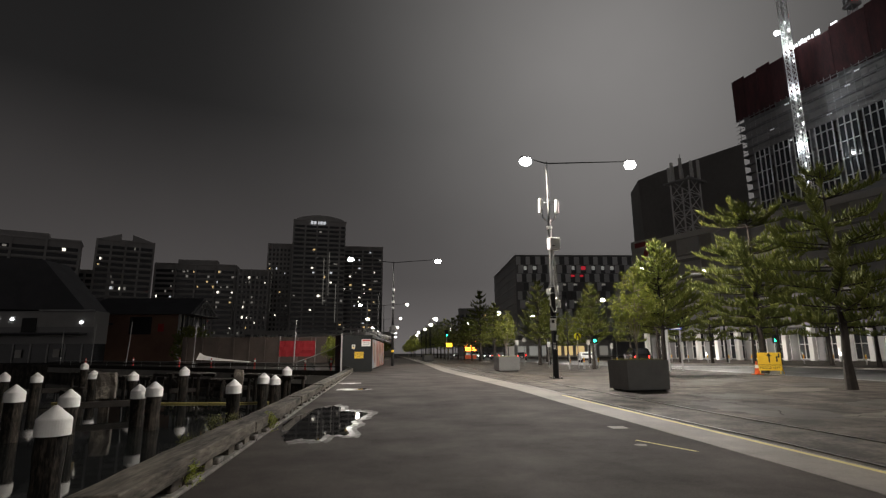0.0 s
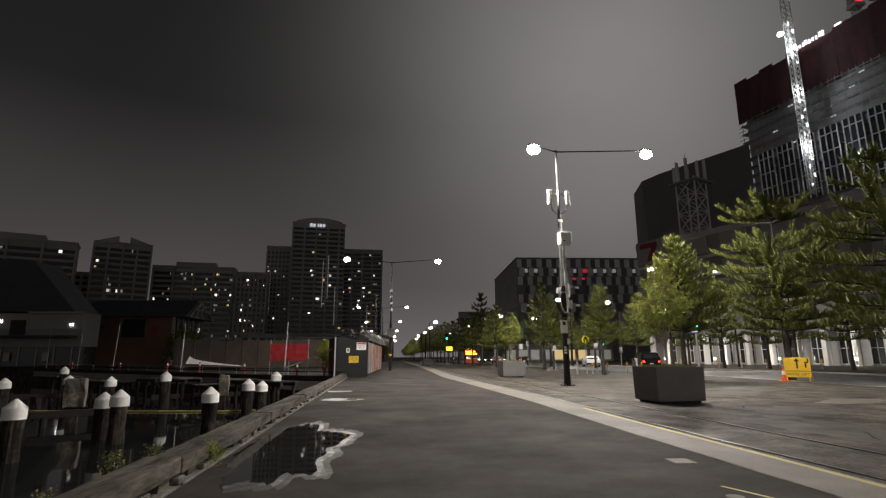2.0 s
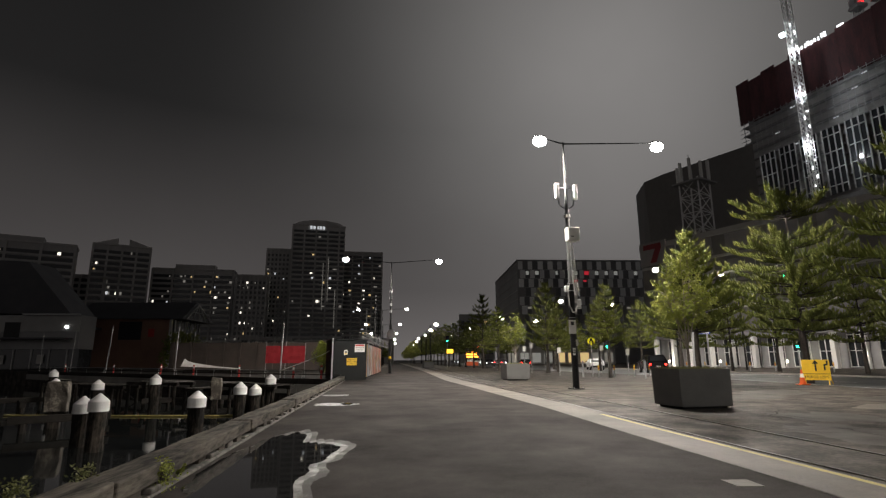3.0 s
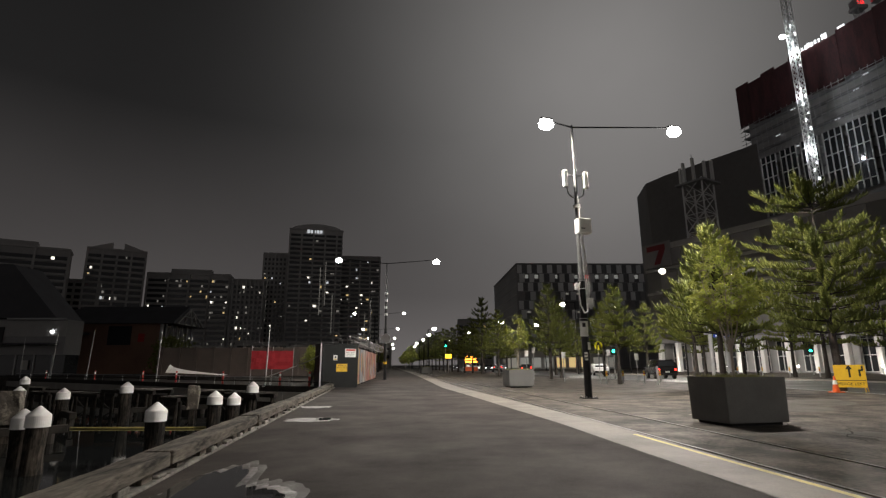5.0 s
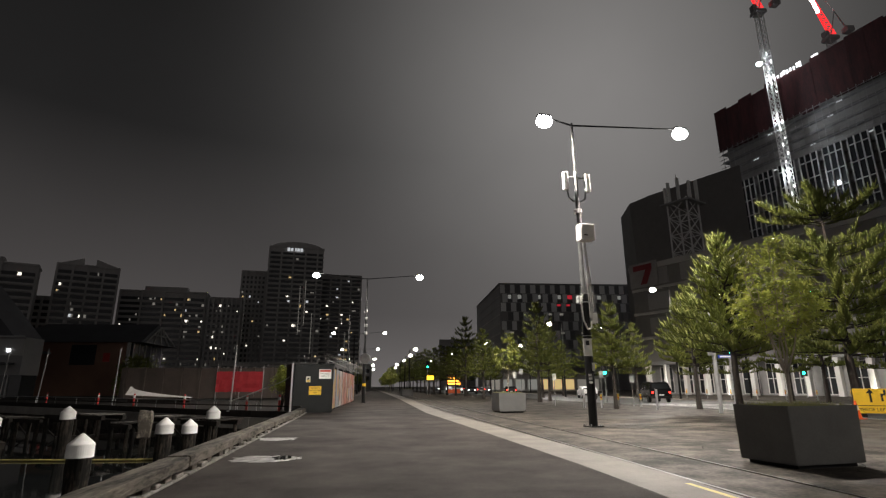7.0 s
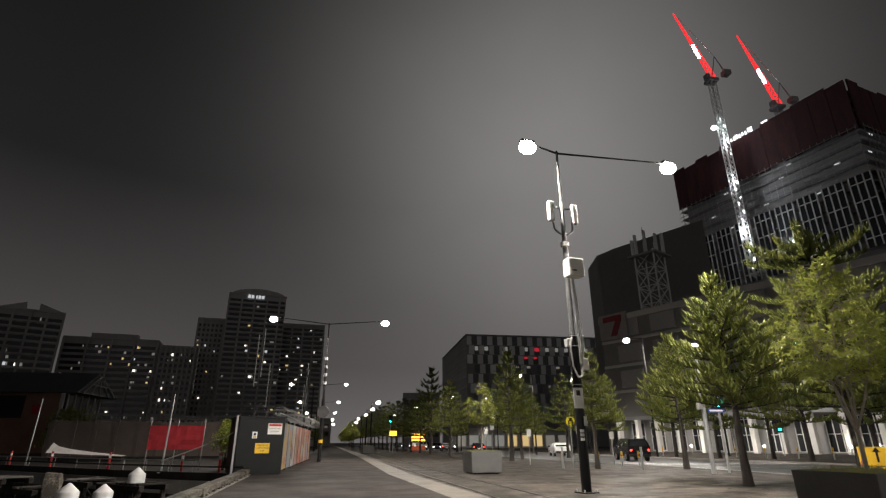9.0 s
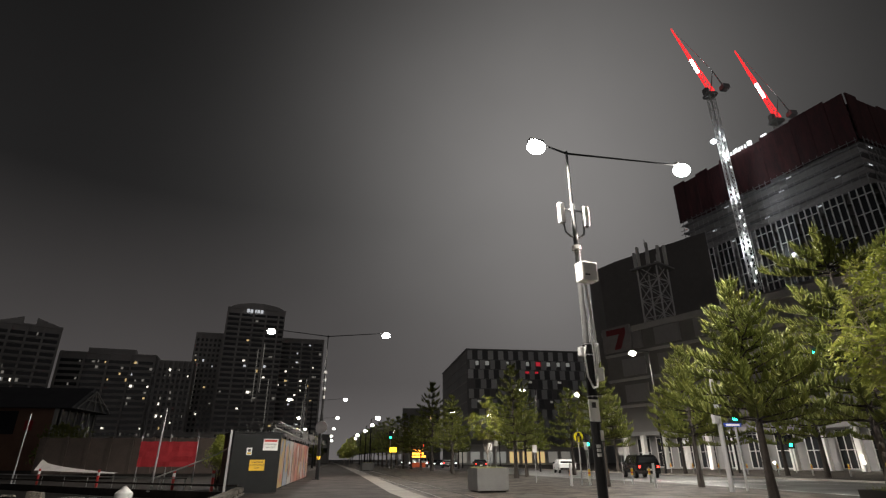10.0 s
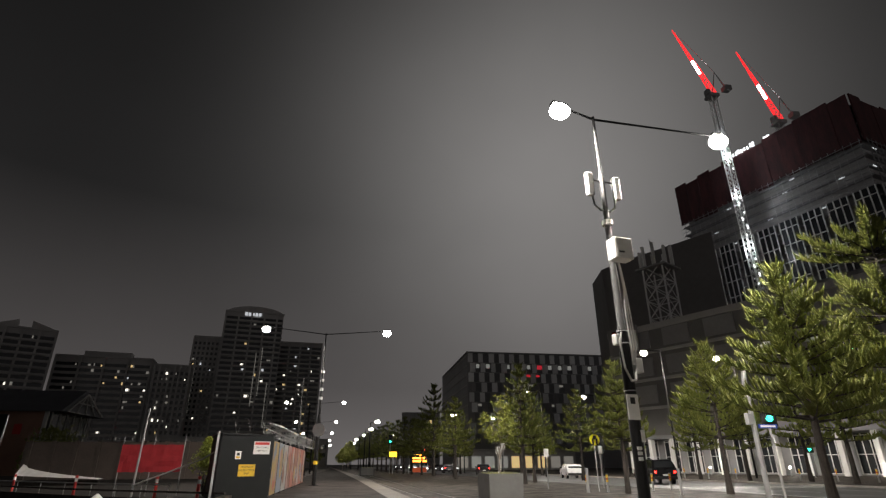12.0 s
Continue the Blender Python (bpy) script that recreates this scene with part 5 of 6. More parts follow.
# broken jetty remains before the far wharf
rg = random.Random(33)
for i in range(9):
    f = i / 8
    x, y = -9.5 - 22 * f, 38.2 + 13.5 * f
    j = empty("jetty_frame", x, y, 0, 142 + rg.uniform(-6, 6), "dark broken jetty frame over the dock water", "jetty", "jetty remains")
    ln = rg.uniform(2.2, 3.6)
    zt = rg.uniform(-0.55, -0.1)
    for k in range(2):
        part("stringer", boxbm(-ln / 2, -0.7 + 1.2 * k, zt - 0.22, ln / 2, -0.48 + 1.2 * k, zt, bevel=0.015), DARKWOOD, j)
    for k in range(rg.randint(3, 6)):
        u = rg.uniform(-ln / 2, ln / 2 - 0.3)
        part("deck_plank", boxbm(u, -0.95, zt + 0.004, u + rg.uniform(0.16, 0.26), rg.uniform(0.3, 0.95), zt + 0.07, bevel=0.01), BEARER if rg.random() < 0.3 else DARKWOOD, j)
    for u in (-ln * 0.4, ln * 0.4):
        for v in (-0.59, 0.61):
            part("leg", tubebm((u, v, -2.6), (u + rg.uniform(-0.08, 0.08), v, zt - 0.21), 0.13, 0.11, 9), PILE, j)
    if rg.random() < 0.5:
        part("brace", tubebm((-ln * 0.4, -0.59, -1.7), (ln * 0.4, -0.59, zt - 0.2), 0.06, n=6), DARKWOOD, j)
# thin pipe rail along the far wharf
for (x0, y0), (x1, y1) in zip(BANK[1:6], BANK[2:7]):
    pr_ = empty("pipe_rail", x0, y0 + 0.9, 0, 0, "thin grey pipe rail along the far wharf", "rail", "wharf rails")
    part("pipe", tubebm((0, 0, 0.62), (x1 - x0, y1 - y0, 0.62), 0.028, n=6), GREYPOLE, pr_)
    for f in (0.02, 0.35, 0.68):
        part("stanchion", tubebm(((x1 - x0) * f, (y1 - y0) * f, 0), ((x1 - x0) * f, (y1 - y0) * f, 0.62), 0.022, n=6), GREYPOLE, pr_)
# floating yellow boom
bm = bmesh.new()
pts = [(-24, 36.2, -1.7), (-15, 35.2, -1.7), (-11.5, 35.0, -1.7), (-7.2, 36.2, -1.7)]
pipe(bm, pts, 0.045, 8)
tagged(link("floating_boom", bm, YELLOWLINE), "thin yellow boom floating on the dock water", "boom")


# ---- the shed, hoarding and fence ----
sh = empty("site_shed", -5.62, 40.1, 0, 20, "dark steel site shed with warning signs", "shed")
part("body", boxbm(-0.12, 0, 0.05, 2.16, 3.0, 2.7, bevel=0.02), SHED, sh)
part("roof_edge", boxbm(-0.16, -0.05, 2.7, 2.2, 3.05, 2.78), SHED, sh)
part("corner_post", boxbm(-0.28, -0.04, 0, -0.18, 0.06, 2.85), GREYPOLE, sh)
part("skid", boxbm(-0.07, 0.02, 0, 2.1, 2.95, 0.06), BLACK, sh)
p = part("warning_plate", boxbm(0.76, -0.03, 1.02, 1.46, -0.005, 1.5), YELLOW, sh, "yellow warning plate")
for i, tx in enumerate(("PEDESTRIANS", "WATCH YOUR", "STEP")):
    words("lettering", tx, 0.085 if i == 0 else 0.1, BLACK, p, pose(1.11, -0.036, 1.39 - i * 0.13, 90, 0, 0))
p = part("notice_plate", boxbm(1.3, -0.03, 1.92, 2.0, -0.005, 2.45), WHITEBOX, sh, "white notice plate with a red header")
part("header", boxbm(1.34, -0.038, 2.31, 1.96, -0.032, 2.42), RED, p)
for i, tx in enumerate(("PIER CLOSED", "KEEP OUT")):
    words("lettering", tx, 0.095, BLACK, p, pose(1.65, -0.036, 2.2 - i * 0.14, 90, 0, 0))
p = part("small_plate", boxbm(0.56, -0.03, 1.72, 0.80, -0.005, 2.04), WHITEBOX, sh, "small white and yellow plate")
part("plate_mark", boxbm(0.59, -0.036, 1.75, 0.77, -0.031, 1.83), YELLOW, p)
part("plate_mark", boxbm(0.62, -0.036, 1.86, 0.74, -0.031, 1.98), BLACK, p)
# painted hoarding panels along the path
PAINT = [mat("mural_paint_%s" % n, c, d, 0.6, scale=0.9, fine=6, bump=0.02) for n, c, d in (("rust", (0.3, 0.12, 0.07), (0.12, 0.07, 0.06)), ("blue", (0.07, 0.13, 0.24), (0.3, 0.31, 0.31)), ("pale", (0.42, 0.4, 0.36), (0.14, 0.16, 0.19)), ("red", (0.34, 0.07, 0.055), (0.25, 0.13, 0.09)), ("yellow", (0.42, 0.31, 0.1), (0.2, 0.12, 0.07)), ("pink", (0.4, 0.2, 0.18), (0.28, 0.22, 0.21)))]
hd = empty("hoarding", -3.95, 41.4, 0, 0.9, "painted mural hoarding with a dark frame", "hoarding")
rg = random.Random(2)
for i in range(10):
    y0 = 0.2 + i * 2.35
    pn = part("panel", boxbm(-0.12, y0, 0.08, -0.04, y0 + 2.25, 2.6), PAINT[(2, 4, 1, 2, 5, 3, 0, 5, 3, 0)[i]], hd)
    for k in range(7):
        yy0 = y0 + rg.uniform(0.1, 1.5)
        zz0 = rg.uniform(0.2, 1.7)
        bm = bmesh.new()
        cx, cz, rr = yy0 + 0.3, zz0 + 0.4, rg.uniform(0.2, 0.55)
        ring = [bm.verts.new((-0.036 + 0.0015 * k, min(max(cx + rr * math.cos(t * 0.7) * (1 + 0.4 * math.sin(3 * t * 0.7 + k)), y0 + 0.03), y0 + 2.2), min(max(cz + rr * 1.2 * math.sin(t * 0.7), 0.1), 2.55))) for t in range(9)]
        bm.faces.new(ring)
        part("painted_shape", bm, PAINT[rg.randrange(6)], pn)
    part("frame_post", boxbm(-0.14, y0 + 2.26, 0, -0.03, y0 + 2.34, 2.75), BLACKPOLE, hd)
    part("top_rail", boxbm(-0.1, y0 - 0.04, 3.0, -0.05, y0 + 2.3, 3.05), GREYPOLE, hd)
    part("rail_post", boxbm(-0.1, y0, 2.6, -0.05, y0 + 0.05, 3.0), GREYPOLE, hd)


def razor(x0, y0, x1, y1, z, r, name="razor_wire"):
    """A coil of razor wire along a line."""
    L = math.hypot(x1 - x0, y1 - y0)
    n = int(L / 0.55)
    bm = bmesh.new()
    dx, dy = (x1 - x0) / L, (y1 - y0) / L
    prev = None
    for i in range(n * 12 + 1):
        t = i / 12 * 2 * math.pi
        f = i / (n * 12)
        p = (x0 + (x1 - x0) * f - dy * r * math.cos(t), y0 + (y1 - y0) * f + dx * r * math.cos(t), z + r + r * math.sin(t))
        if prev:
            tube(bm, prev, p, 0.011, n=3, caps=False)
        prev = p
    return tagged(link(name, bm, GREYPOLE), "coil of razor wire along the fence top", "razor wire")


razor(-5.6, 40.3, -3.9, 40.9, 2.78, 0.33)
razor(-4.0, 41.5, -3.7, 64, 2.72, 0.33)

# back wall of the yard with wire on top
yw = empty("yard_wall", 0, 0, 0, 0, "brown brick yard wall topped with razor wire", "wall")
part("wall", boxbm(-37, 84, 0, -9.5, 84.4, 4.0), WALLDARK, yw)
for i in range(12):
    part("pier", boxbm(-36.6 + i * 2.4, 83.8, 0, -36.2 + i * 2.4, 83.99, 4.1), WALLDARK, yw)
razor(-37, 84.1, -9.5, 84.1, 4.05, 0.45)
# red shade cloth on the fence
rc = empty("red_cloth_screen", -12.2, 46.6, 0, 0, "red shade cloth tied to a wire fence", "shade cloth")
bm = bmesh.new()
nx, nz = 16, 5
g = [[bm.verts.new((i * 3.1 / nx, 0.05 * noise.noise(Vector((i * 0.5, j * 0.7, 0))), 1.15 + j * 1.35 / nz + 0.05 * noise.noise(Vector((i * 0.9, j, 4))))) for i in range(nx + 1)] for j in range(nz + 1)]
for j in range(nz):
    for i in range(nx):
        bm.faces.new((g[j][i], g[j][i + 1], g[j + 1][i + 1], g[j + 1][i]))
part("cloth", bm, REDCLOTH, rc)
for x in (0, 1.55, 3.1):
    part("post", tubebm((x, 0.08, 0), (x, 0.08, 2.9), 0.03, n=8), GREYPOLE, rc)
# tall thin posts on the wharf
for x, y, h, l in ((-10.2, 43.6, 4.1, 1), (-23.0, 55.0, 4.6, 1), (-34.5, 64.0, 5.2, 4), (-42, 69.8, 5.2, 2), (-50, 76.2, 5.0, -2)):
    q = empty("steel_post", x, y, 0, 0, "thin pale steel fence post on the wharf", "post", "fence posts")
    part("post", tubebm((0, 0, 0), (0.06 * l, 0, h), 0.05, 0.045, 8), GREYPOLE, q)
    part("foot", boxbm(-0.15, -0.15, 0, 0.15, 0.15, 0.06), GREYPOLE, q)
# red and white marker posts
for x, y in ((-7.0, 42.6), (-9.4, 44.3), (-14.6, 47.8), (-20.4, 53.0), (-25.5, 57.6), (-34, 64.6), (-44, 72.0)):
    q = empty("marker_post", x, y, 0, 0, "short red post with a white reflector band", "post", "marker posts")
    part("post", tubebm((0, 0, 0), (0, 0, 1.0), 0.07, n=10), RED, q)
    part("band", tubebm((0, 0, 0.68), (0, 0, 0.86), 0.075, n=10), WHITECAP, q)
# mooring line
bm = bmesh.new()
pipe(bm, [(-10.2, 43.4, 0.6), (-8.6, 42.9, 1.15), (-6.9, 42.2, 1.75), (-5.75, 41.2, 2.3)], 0.03)
tagged(link("stay_cable", bm, CABLE), "thin steel stay from the wharf to the shed", "cable")
# pale canvas sheet slung low
cv = empty("canvas_sheet", -24.8, 64.8, 0, 0, "grey-white canvas sheet slung low on the wharf", "canvas")
bm = bmesh.new()
nx = 14
for j in range(1):
    top = [bm.verts.new((i * 6.2 / nx - 1.6, 0, 1.6 - 1.1 * (i / nx) ** 0.5)) for i in range(nx + 1)]
    low = [bm.verts.new((i * 6.2 / nx - 1.6, -0.9, 0.75 - 0.3 * (i / nx))) for i in range(nx + 1)]
    for i in range(nx):
        bm.faces.new((low[i], low[i + 1], top[i + 1], top[i]))
part("sheet", bm, CLOTH, cv)
part("trestle", boxbm(-1.5, -0.5, 0, 4.4, -0.1, 0.4), DARKWOOD, cv)


def shrub(x, y, h, r, n, seed, label, m=SHRUB, name="shrub", leaf=0.14):
    rg = random.Random(seed)
    t = empty(name, x, y, 0, 0, label, "shrub")
    st = bmesh.new()
    cl = []
    for i in range(7):
        a = rg.uniform(0, 6.28)
        e = Vector((math.cos(a) * r * 0.5, math.sin(a) * r * 0.5, h * rg.uniform(0.45, 0.8)))
        tube(st, (0, 0, 0), e, 0.035 * h / 2, 0.01, 6)
        cl.append((e, r * 0.5))
    for i in range(16):
        f = rg.random()
        a = rg.uniform(0, 6.28)
        rr = r * (1.05 - 0.85 * f)
        cl.append((Vector((math.cos(a) * rr * 0.6, math.sin(a) * rr * 0.6, h * (0.12 + 0.78 * f))), rr * 0.55 + 0.08))
    part("stem", st, BARK, t)
    lv = bmesh.new()
    leaf_cloud(lv, rg, cl, n, leaf)
    tagged(part("foliage", lv, m, t), kind="stuff")
    return t


shrub(-7.6, 46.0, 3.1, 1.0, 3200, 3, "bright green conical bush beside the shed")
shrub(-44.0, 104, 7.0, 4.0, 1800, 6, "dark spreading palm-like shrub by the brick house", PINE, leaf=0.7)
for i, (x, y, h, r) in enumerate(((-2.62, 9.6, 0.34, 0.16), (-2.35, 5.6, 0.3, 0.18), (-2.72, 10.2, 0.2, 0.12))):
    shrub(x, y, h, r, 700, 60 + i, "small green weed at the timber edge", SHRUB, "weed", 0.03)
for i, (x, y, h, r) in enumerate(((-2.95, 8.0, 0.5, 0.18), (-3.0, 8.9, 0.42, 0.15), (-2.9, 7.0, 0.36, 0.15))):
    shrub(x, y, h, r, 420, 70 + i, "straggly weed behind the timber edge", GRASS, "weed", 0.035)


# ---- puddles and marks on the asphalt ----
def blob(bm, cx, cy, rx, ry, z, seed, grow=0.0, n=150, rough=0.36):
    vs = []
    for i in range(n):
        t = 2 * math.pi * i / n
        k = 1 + rough * noise.noise(Vector((math.cos(t) * 1.6, math.sin(t) * 1.6, seed))) + 0.22 * noise.noise(Vector((math.cos(t) * 5, math.sin(t) * 5, seed + 3))) + 0.09 * noise.noise(Vector((math.cos(t) * 12, math.sin(t) * 12, seed + 8)))
        k += grow * (0.55 + 0.9 * noise.noise(Vector((math.cos(t) * 2.3 + 7, math.sin(t) * 2.3, seed))))
        vs.append(bm.verts.new((cx + math.cos(t) * rx * k - 0.077 * (math.sin(t) * ry * k), cy + math.sin(t) * ry * k, z)))
    bm.faces.new(vs)


pd = empty("puddle", 0, 0, 0, 0, "dark still puddle with a pale scum rim", "puddle")
bm = bmesh.new(); blob(bm, -1.74, 11.2, 0.74, 2.6, 0.009, 2.0, 0.14)
part("outer_rim", bm, SCUM, pd, "thin pale scum drying on the asphalt")
bm = bmesh.new(); blob(bm, -1.81, 11.15, 0.72, 2.5, 0.0115, 2.0, 0.06)
part("rim", bm, WETRIM, pd, "shiny wet scum rim")
bm = bmesh.new(); blob(bm, -1.88, 11.1, 0.70, 2.45, 0.0145, 2.0)
part("water", bm, PUDDLE, pd)
pd = empty("puddle", 0, 0, 0, 0, "small puddle on a wet patch, paled for lamp reflection", "puddle")
bm = bmesh.new(); blob(bm, -2.5, 20.6, 0.72, 0.5, 0.009, 5.0)
part("rim", bm, WETRIM, pd, "shiny wet scum patch, reflection partly in its pale colour")
bm = bmesh.new(); blob(bm, -2.15, 20.75, 0.22, 0.3, 0.012, 6.0)
part("water", bm, PUDDLE, pd)
pd = empty("puddle", 0, 0, 0, 0, "thin puddle far along the path", "puddle")
bm = bmesh.new(); blob(bm, -3.2, 25, 0.5, 0.5, 0.009, 7.0)
part("rim", bm, WETRIM, pd)
cvr = tagged(link("pit_cover", boxbm(3.57, 9.44, 0.0, 3.87, 9.76, 0.012), BAND), "pale square pit cover in the asphalt", "cover")
tagged(link("survey_disc", tubebm((3.36, 7.75, 0.0), (3.36, 7.75, 0.014), 0.09, n=16), BAND), "small pale disc set in the asphalt", "marker")
bm = bmesh.new()
bm.faces.new([bm.verts.new(q) for q in ((3.45, 8.2, 0.01), (3.5, 8.2, 0.01), (3.95, 7.2, 0.01), (3.9, 7.2, 0.01))])
tagged(link("paint_mark", bm, YELLOWLINE), "thin worn yellow paint stroke on the asphalt", "paint mark")


# ---- street furniture ----
def bollard(x, y, h=0.95):
    b = empty("bollard", x, y, 0.0, 0, "steel bollard with a yellow and red band", "bollard", "yellow bollards")
    part("post", tubebm((0, 0, 0), (0, 0, h), 0.06, n=10), GREYPOLE, b)
    part("band", tubebm((0, 0, h * 0.55), (0, 0, h * 0.95), 0.064, n=10), YELLOW, b)
    part("reflector", tubebm((0, 0, h * 0.68), (0, 0, h * 0.76), 0.067, n=10), RED, b)
    return b


b0 = bollard(14.3, 45.4)
for x, y in ((15.7, 45.8), (17.5, 46.2), (19.0, 46.8), (13.0, 45.2), (34.5, 62), (35.6, 59.5), (36.7, 57), (37.8, 54.5), (38.9, 52), (40, 49.5), (41.1, 47), (42.2, 44.5), (43.3, 42), (33.4, 64.5), (32.5, 67)):
    copy_thing(b0, pose(x, y, 0.12 if x > 30 else 0))
for x, y in ((16.4, 41.5), (12.8, 44.6)):
    q = empty("steel_bollard", x, y, 0, 0, "plain grey steel bollard", "bollard")
    part("post", tubebm((0, 0, 0), (0, 0, 1.25), 0.07, n=10), GREYPOLE, q)


def signal(x, y, z, turn, colour_index, post=True, label="traffic signal showing green"):
    """A three-lamp signal lantern on a post."""
    s = empty("traffic_signal", x, y, 0, turn, label, "traffic light", "traffic signals")
    part("lantern", boxbm(-0.2, -0.02, z - 0.2, 0.2, 0.22, z + 0.9, bevel=0.03), BLACK, s)
    part("backboard", boxbm(-0.33, 0.1, z - 0.35, 0.33, 0.13, z + 1.05), BLACK, s)
    for i in range(3):
        mm = GREEN if (i == 0 and colour_index == 0) else REDLIGHT if (i == 2 and colour_index == 2) else BLACK
        part("lens", tubebm((0, -0.06, z + i * 0.35), (0, -0.03, z + i * 0.35), 0.14, n=14), mm, s)
        part("visor", tubebm((0, -0.25, z + i * 0.35 + 0.1), (0, -0.02, z + i * 0.35 + 0.1), 0.16, n=10, caps=False), BLACK, s)
    if post:
        part("post", tubebm((0, 0.3, 0), (0, 0.3, z + 0.9), 0.06, n=10), GREYPOLE, s)
    return s


signal(44.4, 63.9, 2.75, -35, 0)
signal(19.2, 37.8, 3.42, -25, 0)
signal(19.1, 56.5, 2.62, -18, 0)
signal(25.5, 38.55, 6.95, -33, 0, False, "overhead signal on a mast arm showing green")
signal(5.5, 108, 5.0, 0, 0, True)
signal(9.0, 112, 3.4, 0, 2, True, "traffic signal showing red")
signal(12.5, 118, 3.2, 0, 2, True, "traffic signal showing red")
ma = empty("signal_mast", 18.0, 37.4, 0, 0, "pale steel signal mast with a long arm", "mast")
bm = bmesh.new()
pipe(bm, [(0, 0, 0), (0, 0, 5.0), (0.15, 0.0, 5.9), (0.7, 0, 6.4), (2.0, 0.3, 7.0), (7.5, 1.45, 7.75)], 0.11, 10)
part("mast", bm, GREYPOLE, ma)
nb = part("street_sign", boxbm(0.2, -0.05, 2.95, 1.15, -0.01, 3.13), mat("blue_sign", (0.03, 0.06, 0.3), (0.02, 0.05, 0.25), 0.4, bump=0), ma, "blue street-name blade")
part("text_bar", boxbm(0.3, -0.058, 3.0, 1.05, -0.052, 3.08), WHITEBOX, nb)
part("control_box", boxbm(-0.35, -0.2, 3.1, -0.12, 0.05, 3.6, bevel=0.02), GREYPOLE, ma)

# yellow pedestrian sign
ps = empty("crossing_sign", 13.93, 45.7, 0, 0, "round yellow pedestrian crossing sign on a post", "sign")
part("post", tubebm((0, 0.05, 0), (0, 0.05, 3.3), 0.04, n=8), GREYPOLE, ps)
dsc = part("disc", tubebm((0, 0, 2.78), (0, -0.03, 2.78), 0.31, n=24), mat("fluoro_yellow", (0.75, 0.7, 0.02), (0.65, 0.6, 0.02), 0.4, bump=0), ps)
bm = bmesh.new()
for s in (-1, 1):
    box(bm, s * 0.12 - 0.05, -0.045, 2.5, s * 0.12 + 0.05, -0.035, 2.85)
box(bm, -0.1, -0.045, 2.8, 0.1, -0.035, 3.02)
part("emblem", bm, BLACK, dsc)
for x, y, h in ((9.8, 52.5, 2.6), (12.4, 50, 2.4), (11.5, 57.5, 3.0), (16.4, 50.5, 2.6), (17.6, 47.6, 2.2)):
    q = empty("small_sign", x, y, 0, 0, "small pale parking sign on a thin post", "sign", "parking signs")
    part("post", tubebm((0, 0.03, 0), (0, 0.03, h), 0.03, n=8), GREYPOLE, q)
    part("plate", boxbm(-0.16, -0.01, h - 0.5, 0.16, 0.01, h), WHITEBOX, q)

# merge-left work sign and cone
ws = empty("roadwork_sign", 21.4, 31.6, 0, -38, "yellow roadwork sign with black arrows on trestle legs", "sign")
part("board", boxbm(-0.5, -0.03, 0.22, 0.75, 0.03, 1.3, bevel=0.01), YELLOW, ws)
part("divider", boxbm(-0.48, -0.04, 0.54, 0.73, -0.032, 0.57), BLACK, ws)
words("lettering", "MERGE LEFT", 0.2, BLACK, ws, pose(0.125, -0.036, 0.38, 90, 0, 0))
bm = bmesh.new()
box(bm, 0.08, -0.04, 0.7, 0.16, -0.032, 1.14)
bm.faces.new([bm.verts.new(q) for q in ((-0.02, -0.036, 1.09), (0.26, -0.036, 1.09), (0.12, -0.036, 1.29))])
part("arrow", bm, BLACK, ws)
bm = bmesh.new()
box(bm, 0.48, -0.04, 0.75, 0.56, -0.032, 1.05)
box(bm, 0.48, -0.041, 1.0, 0.66, -0.032, 1.08)
box(bm, 0.6, -0.042, 1.05, 0.68, -0.032, 1.25)
part("merge_arrow", bm, BLACK, ws)
for x in (-0.4, 0.64):
    bm = bmesh.new()
    pipe(bm, [(x, 0.02, 0.9), (x + 0.15 * (1 if x > 0 else -1), 0.55, 0.0)], 0.025)
    pipe(bm, [(x, 0.0, 0.3), (x, -0.25, 0.0)], 0.025)
    part("leg", bm, YELLOW, ws)
cn = empty("traffic_cone", 20.5, 31.3, 0, 0, "orange traffic cone with a white band", "cone")
part("base", boxbm(-0.24, -0.24, 0, 0.24, 0.24, 0.05, bevel=0.01), ORANGE, cn)
part("body", tubebm((0, 0, 0.04), (0, 0, 0.78), 0.16, 0.04, 16), ORANGE, cn)
part("band", tubebm((0, 0, 0.38), (0, 0, 0.58), 0.108, 0.076, 16), WHITECAP, cn)


